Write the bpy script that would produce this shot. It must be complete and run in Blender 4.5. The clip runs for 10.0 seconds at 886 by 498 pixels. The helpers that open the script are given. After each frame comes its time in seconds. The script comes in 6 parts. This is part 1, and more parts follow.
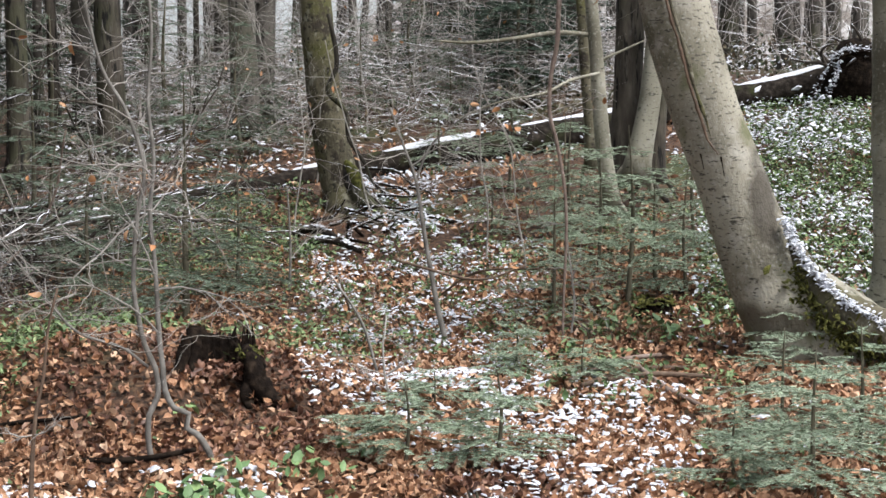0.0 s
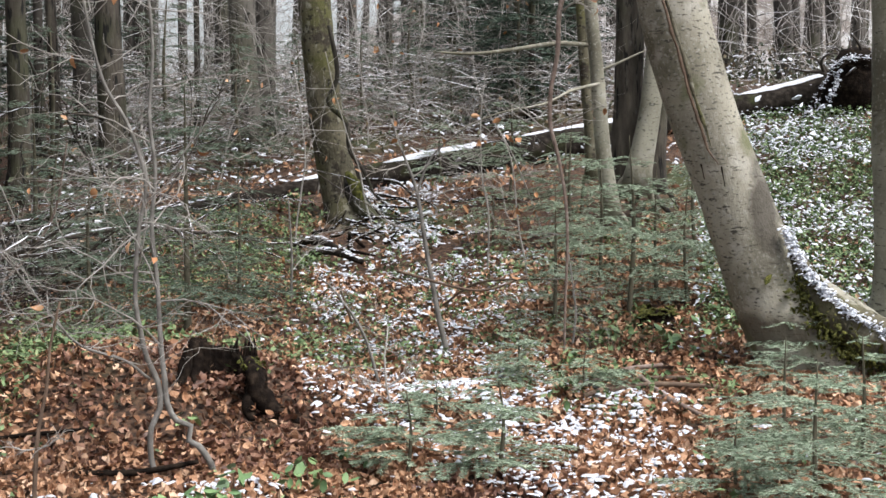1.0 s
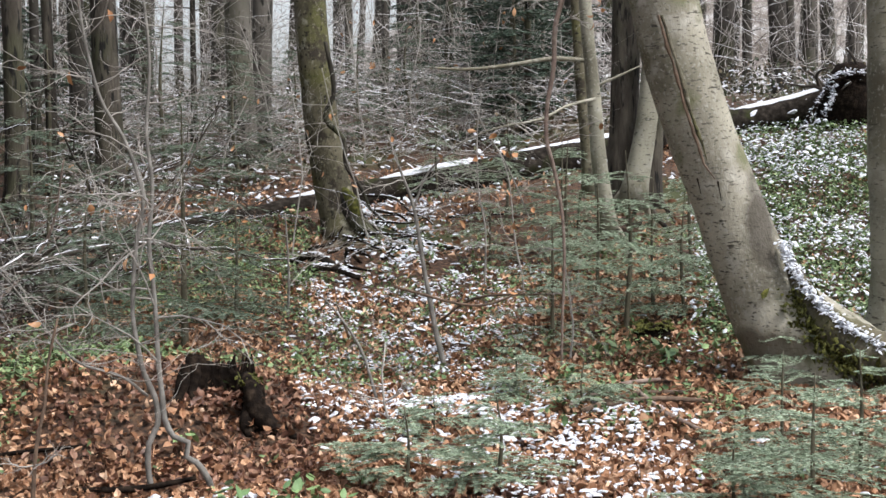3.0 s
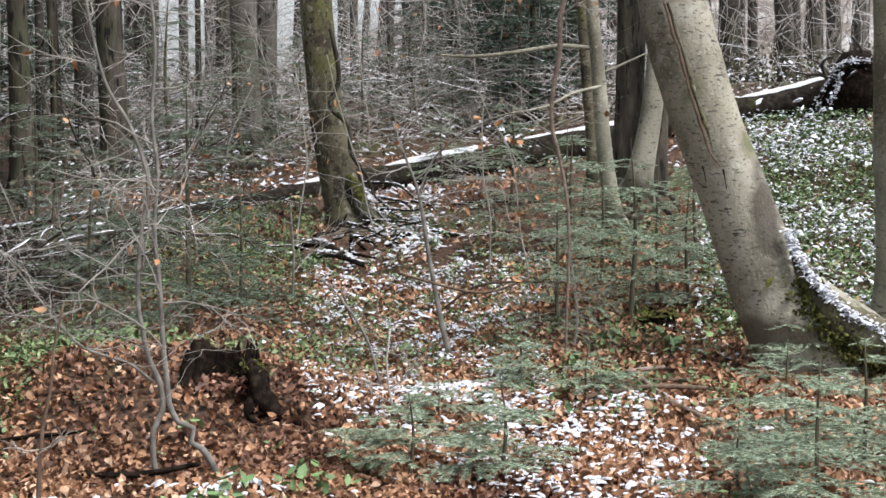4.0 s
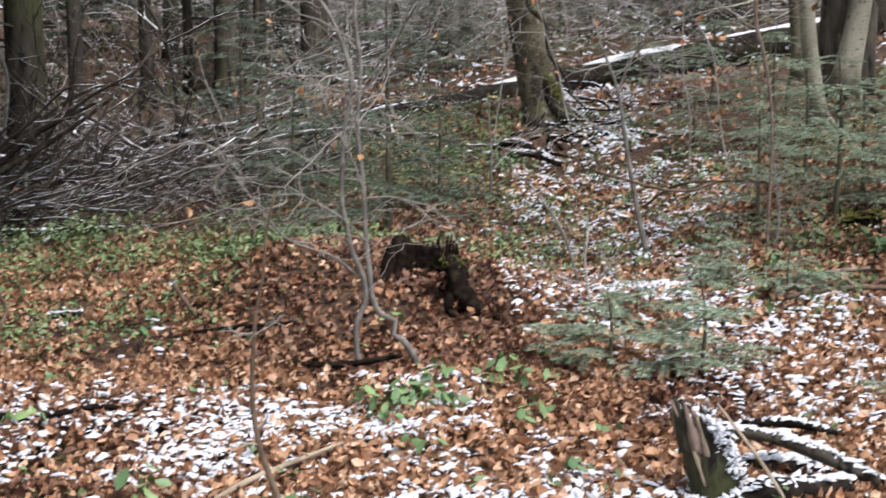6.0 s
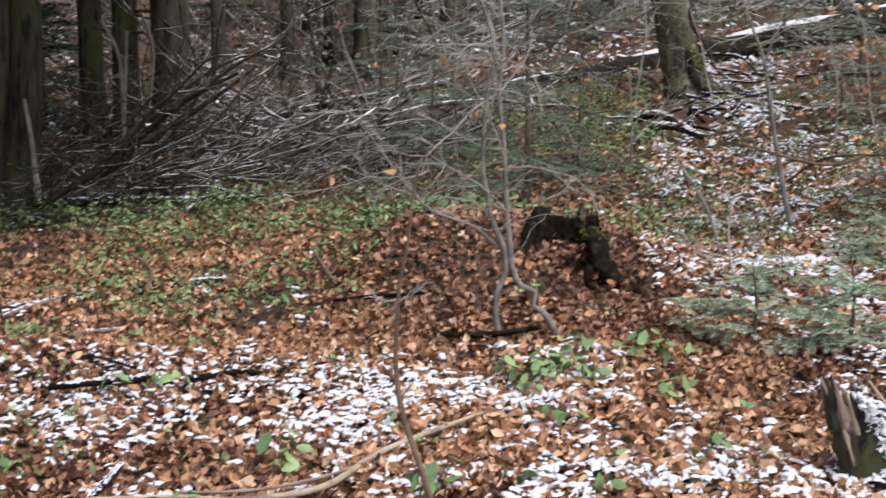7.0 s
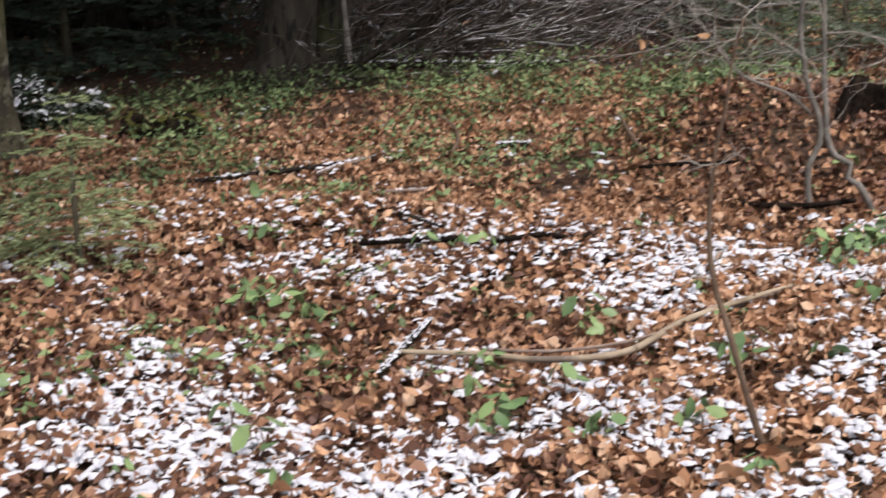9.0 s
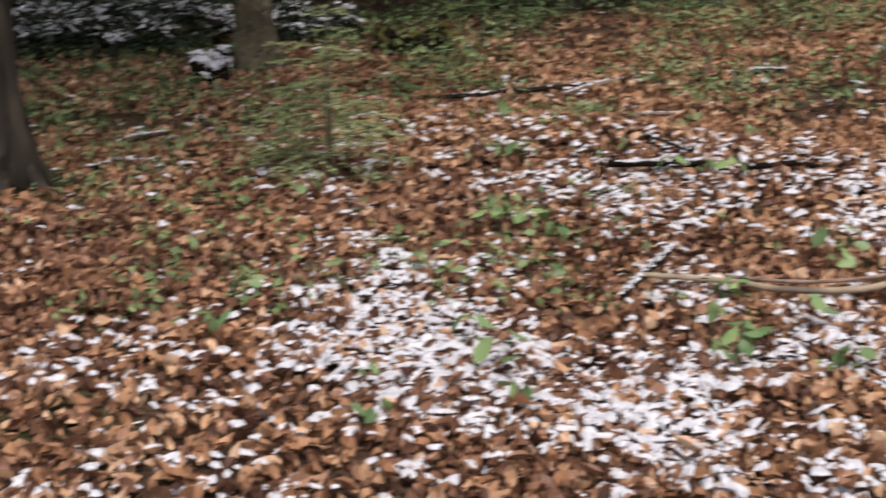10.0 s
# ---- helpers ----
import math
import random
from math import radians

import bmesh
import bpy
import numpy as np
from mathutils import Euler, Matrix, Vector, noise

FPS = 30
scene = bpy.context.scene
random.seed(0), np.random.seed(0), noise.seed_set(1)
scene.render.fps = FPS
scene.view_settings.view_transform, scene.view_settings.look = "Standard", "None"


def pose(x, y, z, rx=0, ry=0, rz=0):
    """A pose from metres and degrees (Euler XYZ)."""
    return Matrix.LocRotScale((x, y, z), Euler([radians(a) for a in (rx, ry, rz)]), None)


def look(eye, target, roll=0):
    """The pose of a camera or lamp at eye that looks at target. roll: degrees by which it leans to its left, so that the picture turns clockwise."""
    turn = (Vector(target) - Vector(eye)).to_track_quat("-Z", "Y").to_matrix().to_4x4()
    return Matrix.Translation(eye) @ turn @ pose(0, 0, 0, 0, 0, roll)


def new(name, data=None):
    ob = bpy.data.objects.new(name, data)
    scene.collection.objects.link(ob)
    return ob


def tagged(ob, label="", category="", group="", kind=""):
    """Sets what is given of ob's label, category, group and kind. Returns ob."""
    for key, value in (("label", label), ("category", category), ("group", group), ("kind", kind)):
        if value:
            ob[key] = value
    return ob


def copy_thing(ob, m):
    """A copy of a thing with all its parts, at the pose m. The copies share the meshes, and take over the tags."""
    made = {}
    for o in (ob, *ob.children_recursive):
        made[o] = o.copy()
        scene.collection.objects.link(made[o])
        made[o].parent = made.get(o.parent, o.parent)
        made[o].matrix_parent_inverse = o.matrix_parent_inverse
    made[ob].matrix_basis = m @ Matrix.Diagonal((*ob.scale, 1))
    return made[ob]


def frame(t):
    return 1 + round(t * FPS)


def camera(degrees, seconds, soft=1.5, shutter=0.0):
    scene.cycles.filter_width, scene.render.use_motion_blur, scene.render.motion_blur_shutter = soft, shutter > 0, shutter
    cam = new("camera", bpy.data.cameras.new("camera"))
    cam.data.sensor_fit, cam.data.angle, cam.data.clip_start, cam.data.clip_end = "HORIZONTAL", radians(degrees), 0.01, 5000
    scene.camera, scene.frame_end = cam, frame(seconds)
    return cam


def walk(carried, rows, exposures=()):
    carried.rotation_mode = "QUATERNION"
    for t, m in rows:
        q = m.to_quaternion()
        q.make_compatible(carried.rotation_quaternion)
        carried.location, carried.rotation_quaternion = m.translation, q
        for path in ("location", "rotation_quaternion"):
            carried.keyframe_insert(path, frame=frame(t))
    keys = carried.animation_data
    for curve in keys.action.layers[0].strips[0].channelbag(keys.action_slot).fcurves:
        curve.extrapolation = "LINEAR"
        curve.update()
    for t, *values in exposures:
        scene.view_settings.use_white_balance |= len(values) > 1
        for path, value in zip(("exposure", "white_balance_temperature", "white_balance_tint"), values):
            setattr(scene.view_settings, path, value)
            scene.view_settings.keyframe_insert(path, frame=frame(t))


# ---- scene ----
cam = camera(33.0, 10.0, soft=1.52, shutter=0.5)
EYE = 1.55
# seconds; turn to the left, tilt up, lean to the left, in degrees; sway of the carried camera in metres
ROWS = [
    (0.0, 0.00, -4.00, -0.00, 0.000, 0.000, 0.000), (0.5, 0.04, -3.76, -0.35, 0.005, -0.008, 0.001), (1.0, 0.04, -3.61, -0.24, -0.001, -0.009, 0.006),
    (1.5, 0.02, -3.34, -0.26, 0.003, -0.012, 0.012), (2.0, -0.07, -3.14, -0.53, -0.001, -0.014, 0.006), (2.5, -0.08, -2.99, -0.49, -0.003, -0.015, 0.005),
    (4.0, 0.06, -3.48, -0.25, -0.009, -0.015, 0.000), (4.5, 1.35, -4.11, -0.13, -0.020, -0.017, -0.004), (5.0, 2.88, -4.91, -0.20, -0.019, -0.019, -0.008),
    (5.2, 4.02, -5.17, -0.08, -0.027, -0.027, -0.015), (6.3, 9.02, -7.55, -0.82, -0.038, -0.042, -0.042), (6.5, 10.21, -7.65, -0.83, -0.051, -0.020, -0.047),
    (7.0, 12.70, -8.04, -0.55, -0.074, -0.004, -0.058), (7.5, 15.43, -9.23, -0.52, -0.075, 0.002, -0.074), (8.0, 18.75, -10.57, -0.88, -0.103, 0.007, -0.071),
    (8.5, 21.59, -12.03, -1.02, -0.109, 0.013, -0.079), (9.0, 24.22, -12.88, -0.94, -0.127, 0.004, -0.084), (9.5, 27.84, -14.63, -0.85, -0.134, 0.007, -0.100),
    (10.0, 33.64, -15.68, -0.63, -0.149, -0.012, -0.100),
]
walk(cam, [(t, pose(x, y, EYE + z, 0, 0, yaw) @ pose(0, 0, 0, 90 + pitch) @ pose(0, 0, 0, 0, 0, roll)) for t, yaw, pitch, roll, x, y, z in ROWS],
     exposures=[(0.0, 0.81, 6300, 10), (4.0, 0.82, 6300, 10), (6.5, 0.61, 6300, 13), (8.0, 0.5, 6600, 15), (9.0, 0.38, 6700, 16), (10.0, 0.14, 6950, 17)])

# ---- light: a bright overcast winter day ----
SUN_UP, SUN_ROUND = radians(62), radians(130)
world = bpy.data.worlds.new("overcast_sky")
scene.world = world
world.use_nodes = True
wn = world.node_tree.nodes
sky = wn.new("ShaderNodeTexSky")
sky.sky_type, sky.sun_disc, sky.sun_elevation, sky.sun_rotation = "NISHITA", False, SUN_UP, SUN_ROUND
sky.air_density, sky.dust_density, sky.ozone_density = 1.0, 4.0, 0.6
soften = wn.new("ShaderNodeHueSaturation")
soften.inputs["Saturation"].default_value = 0.35
world.node_tree.links.new(sky.outputs[0], soften.inputs["Color"])
world.node_tree.links.new(soften.outputs[0], wn["Background"].inputs["Color"])
wn["Background"].inputs["Strength"].default_value = 0.15
sun = new("sun", bpy.data.lights.new("sun", "SUN"))
sun.data.energy, sun.data.angle, sun.data.color = 2.0, radians(14), (1.0, 0.97, 0.92)
sun.matrix_world = look((0, 0, 30), (-30 * math.sin(SUN_ROUND) / math.tan(SUN_UP), -30 * math.cos(SUN_ROUND) / math.tan(SUN_UP), 0))


# ---- materials ----
def material(name, stops, scale=8.0, detail=6.0, rough=0.85, bump=0.3, stretch=(1, 1, 1), blotch=None, island=0.0,
             per_object=0.0, bump_scale=60.0, coat=None):
    """Colour from noise through a ramp; blotch: (colour, scale, low, high) adds stains of a second size; coat: (colour, low, high, scale) lies on faces that look up."""
    m = bpy.data.materials.new(name)
    m.use_nodes = True
    nt = m.node_tree
    n, link = nt.nodes, nt.links.new
    bsdf = n["Principled BSDF"]
    co = n.new("ShaderNodeTexCoord")
    mp = n.new("ShaderNodeMapping")
    mp.inputs["Scale"].default_value = stretch
    link(co.outputs["Object"], mp.inputs["Vector"])
    tex = n.new("ShaderNodeTexNoise")
    tex.inputs["Scale"].default_value, tex.inputs["Detail"].default_value = scale, detail
    link(mp.outputs[0], tex.inputs["Vector"])
    fac = tex.outputs["Fac"]
    if island or per_object:
        if island:
            source = n.new("ShaderNodeNewGeometry").outputs["Random Per Island"]
        else:
            source = n.new("ShaderNodeObjectInfo").outputs["Random"]
        mixer = n.new("ShaderNodeMix")
        mixer.inputs[0].default_value = island or per_object
        link(fac, mixer.inputs[2])
        link(source, mixer.inputs[3])
        fac = mixer.outputs[0]
    ramp = n.new("ShaderNodeValToRGB")
    while len(ramp.color_ramp.elements) < len(stops):
        ramp.color_ramp.elements.new(0.5)
    for el, (place, colour) in zip(ramp.color_ramp.elements, stops):
        el.position, el.color = place, (*colour, 1)
    link(fac, ramp.inputs[0])
    colour = ramp.outputs[0]

    def over(colour, paint, source, low, high):
        limit = n.new("ShaderNodeMapRange")
        limit.inputs[1].default_value, limit.inputs[2].default_value = low, high
        link(source, limit.inputs[0])
        mixed = n.new("ShaderNodeMix")
        mixed.data_type = "RGBA"
        link(limit.outputs[0], mixed.inputs[0])
        link(colour, mixed.inputs[6])
        mixed.inputs[7].default_value = (*paint, 1)
        return mixed.outputs[2]

    for paint, size, low, high, *drawn in blotch or ():
        stain = n.new("ShaderNodeTexNoise")
        stain.inputs["Scale"].default_value, stain.inputs["Detail"].default_value = size, 5
        pull = n.new("ShaderNodeMapping")
        pull.inputs["Scale"].default_value = drawn[0] if drawn else (1, 1, 1)
        link(co.outputs["Object"], pull.inputs["Vector"])
        link(pull.outputs[0], stain.inputs["Vector"])
        colour = over(colour, paint, stain.outputs["Fac"], low, high)
    if coat:
        paint, low, high, size = coat
        up = n.new("ShaderNodeSeparateXYZ")
        link(n.new("ShaderNodeNewGeometry").outputs["Normal"], up.inputs[0])
        patch = n.new("ShaderNodeTexNoise")
        patch.inputs["Scale"].default_value = size
        link(co.outputs["Object"], patch.inputs["Vector"])
        add = n.new("ShaderNodeMath")
        link(up.outputs["Z"], add.inputs[0])
        link(patch.outputs["Fac"], add.inputs[1])
        colour = over(colour, paint, add.outputs[0], low, high)
    link(colour, bsdf.inputs["Base Color"])
    bsdf.inputs["Roughness"].default_value = rough
    bsdf.inputs["Specular IOR Level"].default_value = 0.3
    if bump:
        fine = n.new("ShaderNodeTexNoise")
        fine.inputs["Scale"].default_value, fine.inputs["Detail"].default_value = bump_scale, 8
        link(mp.outputs[0], fine.inputs["Vector"])
        bp = n.new("ShaderNodeBump")
        bp.inputs["Strength"].default_value, bp.inputs["Distance"].default_value = bump, 0.01
        link(fine.outputs["Fac"], bp.inputs["Height"])
        link(bp.outputs[0], bsdf.inputs["Normal"])
    return m


WHITE = (0.72, 0.74, 0.78)
M_SOIL = material("leaf_mould", [(0.32, (0.012, 0.008, 0.006)), (0.48, (0.05, 0.028, 0.017)), (0.58, (0.085, 0.046, 0.027)), (0.7, (0.15, 0.085, 0.05))], 30, 10,
                  bump=0.9, bump_scale=35, blotch=[((0.04, 0.048, 0.016), 0.7, 0.54, 0.7)])
M_LEAF = material("fallen_beech_leaf", [(0.0, (0.045, 0.024, 0.015)), (0.25, (0.165, 0.08, 0.044)), (0.5, (0.315, 0.165, 0.09)), (0.75, (0.48, 0.29, 0.175)),
                                        (1.0, (0.66, 0.49, 0.36))], 30, 3, rough=0.62, bump=0.15, island=0.8, bump_scale=90)
M_DARKLEAF = material("damp_or_shaded_leaf", [(0.0, (0.028, 0.013, 0.009)), (0.35, (0.098, 0.045, 0.029)), (0.7, (0.22, 0.112, 0.072)), (1.0, (0.41, 0.255, 0.175))], 30, 3, rough=0.5, bump=0.15,
                     island=0.8, bump_scale=90)
M_SNOW = material("snow", [(0.3, (0.46, 0.48, 0.54)), (0.7, (0.68, 0.70, 0.75))], 40, 4, rough=0.6, bump=0.5, bump_scale=120)
M_BEECH = material("beech_bark", [(0.25, (0.14, 0.133, 0.10)), (0.5, (0.245, 0.232, 0.18)), (0.75, (0.355, 0.335, 0.265))], 3.2, 7, rough=0.8, bump=0.35,
                   stretch=(1, 1, 0.55), bump_scale=45, blotch=[((0.10, 0.092, 0.055), 2.1, 0.5, 0.72), ((0.34, 0.325, 0.28), 6.0, 0.55, 0.75), ((0.09, 0.08, 0.055), 1.1, 0.5, 0.68), ((0.055, 0.05, 0.038), 9.0, 0.63, 0.68, (1, 1, 4.5)), ((0.27, 0.26, 0.22), 40.0, 0.55, 0.7),
                           ((0.10, 0.095, 0.072), 30.0, 0.58, 0.7, (1, 1, 2.0))])
M_DARKBARK = material("dark_rough_bark", [(0.25, (0.022, 0.018, 0.014)), (0.5, (0.055, 0.046, 0.036)), (0.75, (0.11, 0.096, 0.076))], 14, 8, rough=0.9, bump=0.9,
                      stretch=(1, 1, 0.25), bump_scale=50, blotch=[((0.045, 0.048, 0.024), 1.6, 0.5, 0.72), ((0.008, 0.007, 0.006), 22.0, 0.55, 0.62, (1, 1, 0.18)), ((0.075, 0.068, 0.058), 25.0, 0.6, 0.72, (1, 1, 0.3))])
# Darker copy of the rough bark; the spruce stand's shade is put into its colour.
M_SHADEBARK = material("shade_dark_bark", [(0.25, (0.013, 0.011, 0.008)), (0.5, (0.032, 0.027, 0.02)), (0.75, (0.068, 0.06, 0.045))], 14, 8, rough=0.85, bump=0.9,
                     stretch=(1, 1, 0.3), bump_scale=50, blotch=[((0.05, 0.055, 0.02), 1.6, 0.48, 0.7), ((0.008, 0.007, 0.006), 22.0, 0.55, 0.62, (1, 1, 0.2))])
M_FARBARK = material("grey_forest_bark", [(0.25, (0.026, 0.022, 0.018)), (0.5, (0.062, 0.054, 0.046)), (0.75, (0.12, 0.108, 0.093))], 5, 6, rough=0.9, bump=0.5,
                     stretch=(1, 1, 0.4), per_object=0.45, bump_scale=30, blotch=[((0.055, 0.058, 0.03), 1.2, 0.5, 0.7), ((0.02, 0.018, 0.015), 20.0, 0.55, 0.65, (1, 1, 0.25)), ((0.13, 0.12, 0.105), 18.0, 0.6, 0.7)])
M_MOSSBARK = material("mossy_bark", [(0.25, (0.035, 0.031, 0.02)), (0.5, (0.085, 0.075, 0.048)), (0.75, (0.155, 0.14, 0.10))], 7, 8, rough=0.9, bump=0.7,
                      stretch=(1, 1, 0.5), bump_scale=45, blotch=[((0.085, 0.083, 0.03), 2.3, 0.52, 0.7), ((0.035, 0.028, 0.02), 5.1, 0.55, 0.64), ((0.2, 0.19, 0.145), 9.0, 0.6, 0.68), ((0.02, 0.018, 0.012), 24.0, 0.58, 0.66), ((0.15, 0.14, 0.09), 38.0, 0.58, 0.7)])
M_MOSS = material("cushion_moss", [(0.3, (0.025, 0.028, 0.006)), (0.5, (0.06, 0.062, 0.012)), (0.7, (0.125, 0.12, 0.025))], 40, 8, rough=0.95, bump=1.0, bump_scale=130)
M_LOG = material("fallen_log_bark", [(0.25, (0.006, 0.005, 0.0045)), (0.5, (0.02, 0.0165, 0.0135)), (0.75, (0.055, 0.046, 0.038))], 18, 8, rough=0.9, bump=0.9,
                 bump_scale=60, blotch=[((0.035, 0.04, 0.016), 3.0, 0.58, 0.72)])
M_TWIG = material("grey_twig_bark", [(0.2, (0.15, 0.13, 0.115)), (0.5, (0.27, 0.25, 0.225)), (0.8, (0.42, 0.40, 0.37))], 9, 5, rough=0.8, bump=0.2, island=0.4)
M_STEM = material("sapling_bark", [(0.2, (0.085, 0.077, 0.068)), (0.5, (0.165, 0.153, 0.137)), (0.8, (0.29, 0.275, 0.25))], 14, 6, rough=0.8, bump=0.4, bump_scale=80)
M_BROWNSTEM = material("brown_shoot_bark", [(0.2, (0.06, 0.042, 0.03)), (0.5, (0.12, 0.08, 0.055)), (0.8, (0.2, 0.145, 0.1))], 20, 5, rough=0.7, bump=0.3)
M_REDSTEM = material("dead_red_bark", [(0.2, (0.10, 0.07, 0.055)), (0.5, (0.19, 0.14, 0.115)), (0.8, (0.3, 0.25, 0.215))], 20, 5, rough=0.8, bump=0.4)
M_BRUSH = material("dead_branch", [(0.1, (0.013, 0.010, 0.008)), (0.5, (0.042, 0.034, 0.028)), (0.9, (0.14, 0.117, 0.095))], 6, 5, rough=0.9, bump=0.3, island=0.6,
                   coat=(WHITE, 1.27, 1.38, 5.0))
M_DEADTWIG = material("dark_dead_twig", [(0.1, (0.012, 0.010, 0.009)), (0.5, (0.034, 0.028, 0.024)), (0.9, (0.12, 0.10, 0.085))], 4, 4, rough=0.9, bump=0, island=0.7, coat=(WHITE, 1.42, 1.5, 6.0))
M_FARTWIG = material("distant_twigs", [(0.1, (0.17, 0.148, 0.13)), (0.5, (0.30, 0.275, 0.255)), (0.9, (0.48, 0.46, 0.44))], 2, 3, rough=0.9, bump=0, island=0.6,
                     coat=((0.7, 0.72, 0.75), 1.28, 1.42, 1.5))
M_PALEWOOD = material("barkless_pale_wood", [(0.2, (0.17, 0.13, 0.092)), (0.5, (0.31, 0.25, 0.18)), (0.8, (0.44, 0.37, 0.28))], 9, 7, rough=0.7, bump=0.4,
                      stretch=(1, 1, 1), blotch=[((0.13, 0.105, 0.085), 3.0, 0.55, 0.62)])
# Rotten wood, made near-black so its colour also carries the stump cavity's shade.
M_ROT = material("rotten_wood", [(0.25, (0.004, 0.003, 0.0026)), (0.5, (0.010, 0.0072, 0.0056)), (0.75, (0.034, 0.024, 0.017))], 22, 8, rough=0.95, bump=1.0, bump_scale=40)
for dull_wood in (M_ROT, M_LOG):
    dull_wood.node_tree.nodes["Principled BSDF"].inputs["Specular IOR Level"].default_value = 0.06
M_NEEDLE = material("fir_needles", [(0.0, (0.09, 0.13, 0.08)), (0.35, (0.21, 0.275, 0.18)), (0.7, (0.34, 0.41, 0.30)), (1.0, (0.56, 0.60, 0.52))], 6, 4, rough=0.5,
                    bump=0, island=0.65)
M_LIGHTNEEDLE = material("yellow_green_needles", [(0.0, (0.09, 0.125, 0.05)), (0.4, (0.21, 0.27, 0.12)), (0.8, (0.36, 0.42, 0.22)), (1.0, (0.55, 0.6, 0.42))], 6, 4, rough=0.5, bump=0, island=0.65)
# Darker copy of the fir needles; the wood's shade is put into its colour.
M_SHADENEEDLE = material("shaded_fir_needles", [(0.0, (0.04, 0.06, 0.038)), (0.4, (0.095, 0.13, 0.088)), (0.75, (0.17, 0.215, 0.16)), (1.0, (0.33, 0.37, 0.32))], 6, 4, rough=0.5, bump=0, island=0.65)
M_FIRTWIG = material("fir_twig", [(0.2, (0.05, 0.045, 0.03)), (0.6, (0.10, 0.09, 0.06)), (0.9, (0.16, 0.15, 0.11))], 12, 4, rough=0.8, bump=0)
M_FARNEEDLE = material("distant_fir_needles", [(0.0, (0.018, 0.032, 0.02)), (0.5, (0.04, 0.062, 0.042)), (1.0, (0.1, 0.13, 0.1))], 3, 4, rough=0.6, bump=0, island=0.6)
M_HERB = material("green_herb_leaf", [(0.0, (0.032, 0.055, 0.024)), (0.4, (0.088, 0.138, 0.055)), (0.8, (0.18, 0.25, 0.11)), (1.0, (0.34, 0.35, 0.18))], 8, 3, rough=0.55,
                  bump=0, island=0.75)
M_BRAMBLE = material("bramble_leaf", [(0.0, (0.02, 0.028, 0.014)), (0.4, (0.05, 0.062, 0.03)), (0.7, (0.10, 0.085, 0.05)), (1.0, (0.22, 0.15, 0.095))], 3, 3, rough=0.6, bump=0, island=0.8)
M_SEED = material("seedling_leaf", [(0.0, (0.06, 0.11, 0.05)), (0.5, (0.13, 0.215, 0.09)), (0.85, (0.22, 0.31, 0.13)), (1.0, (0.36, 0.38, 0.13))], 25, 4, rough=0.42, bump=0.3,
                  per_object=0.65)
M_CROWN = material("spruce_bough", [(0.0, (0.012, 0.022, 0.014)), (0.5, (0.03, 0.048, 0.03)), (1.0, (0.07, 0.09, 0.06))], 3, 4, rough=0.7, bump=0, island=0.5)
M_COPPER = material("withered_leaf", [(0.0, (0.22, 0.10, 0.045)), (0.6, (0.4, 0.2, 0.09)), (1.0, (0.5, 0.32, 0.19))], 30, 3, rough=0.6, bump=0.2, island=0.7)
M_FARHILL = material("wooded_hillside", [(0.3, (0.10, 0.08, 0.065)), (0.5, (0.2, 0.175, 0.155)), (0.7, (0.42, 0.41, 0.40))], 0.9, 10, bump=0.0, stretch=(1, 1, 0.3))


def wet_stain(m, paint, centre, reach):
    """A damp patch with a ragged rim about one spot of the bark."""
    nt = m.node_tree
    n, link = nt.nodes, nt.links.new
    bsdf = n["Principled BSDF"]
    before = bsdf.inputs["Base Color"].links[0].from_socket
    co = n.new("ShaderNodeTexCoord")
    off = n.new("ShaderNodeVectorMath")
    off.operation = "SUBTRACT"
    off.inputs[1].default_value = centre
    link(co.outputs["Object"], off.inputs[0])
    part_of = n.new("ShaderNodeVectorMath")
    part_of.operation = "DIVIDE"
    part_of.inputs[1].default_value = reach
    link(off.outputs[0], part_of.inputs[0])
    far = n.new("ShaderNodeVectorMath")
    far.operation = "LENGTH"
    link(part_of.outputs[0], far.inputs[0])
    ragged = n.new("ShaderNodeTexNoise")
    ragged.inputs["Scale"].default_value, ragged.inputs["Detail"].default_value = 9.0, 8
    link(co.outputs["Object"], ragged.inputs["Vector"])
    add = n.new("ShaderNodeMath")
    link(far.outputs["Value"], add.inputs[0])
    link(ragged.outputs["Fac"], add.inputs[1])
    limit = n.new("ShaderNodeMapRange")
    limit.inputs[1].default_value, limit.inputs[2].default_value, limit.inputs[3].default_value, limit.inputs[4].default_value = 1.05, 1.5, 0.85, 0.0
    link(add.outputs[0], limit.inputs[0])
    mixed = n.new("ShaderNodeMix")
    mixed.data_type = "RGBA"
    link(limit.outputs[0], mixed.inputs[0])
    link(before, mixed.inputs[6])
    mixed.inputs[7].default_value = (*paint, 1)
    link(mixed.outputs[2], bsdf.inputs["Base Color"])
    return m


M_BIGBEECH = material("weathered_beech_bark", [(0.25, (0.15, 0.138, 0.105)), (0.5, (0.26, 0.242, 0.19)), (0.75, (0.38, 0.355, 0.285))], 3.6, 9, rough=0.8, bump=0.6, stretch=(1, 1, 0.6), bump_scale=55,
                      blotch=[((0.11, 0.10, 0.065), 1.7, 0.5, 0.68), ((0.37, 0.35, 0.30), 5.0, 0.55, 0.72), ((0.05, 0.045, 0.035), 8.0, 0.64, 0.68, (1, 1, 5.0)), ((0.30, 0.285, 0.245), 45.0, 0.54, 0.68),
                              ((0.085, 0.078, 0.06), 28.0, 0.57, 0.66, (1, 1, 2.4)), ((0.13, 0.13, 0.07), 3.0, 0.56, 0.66)])
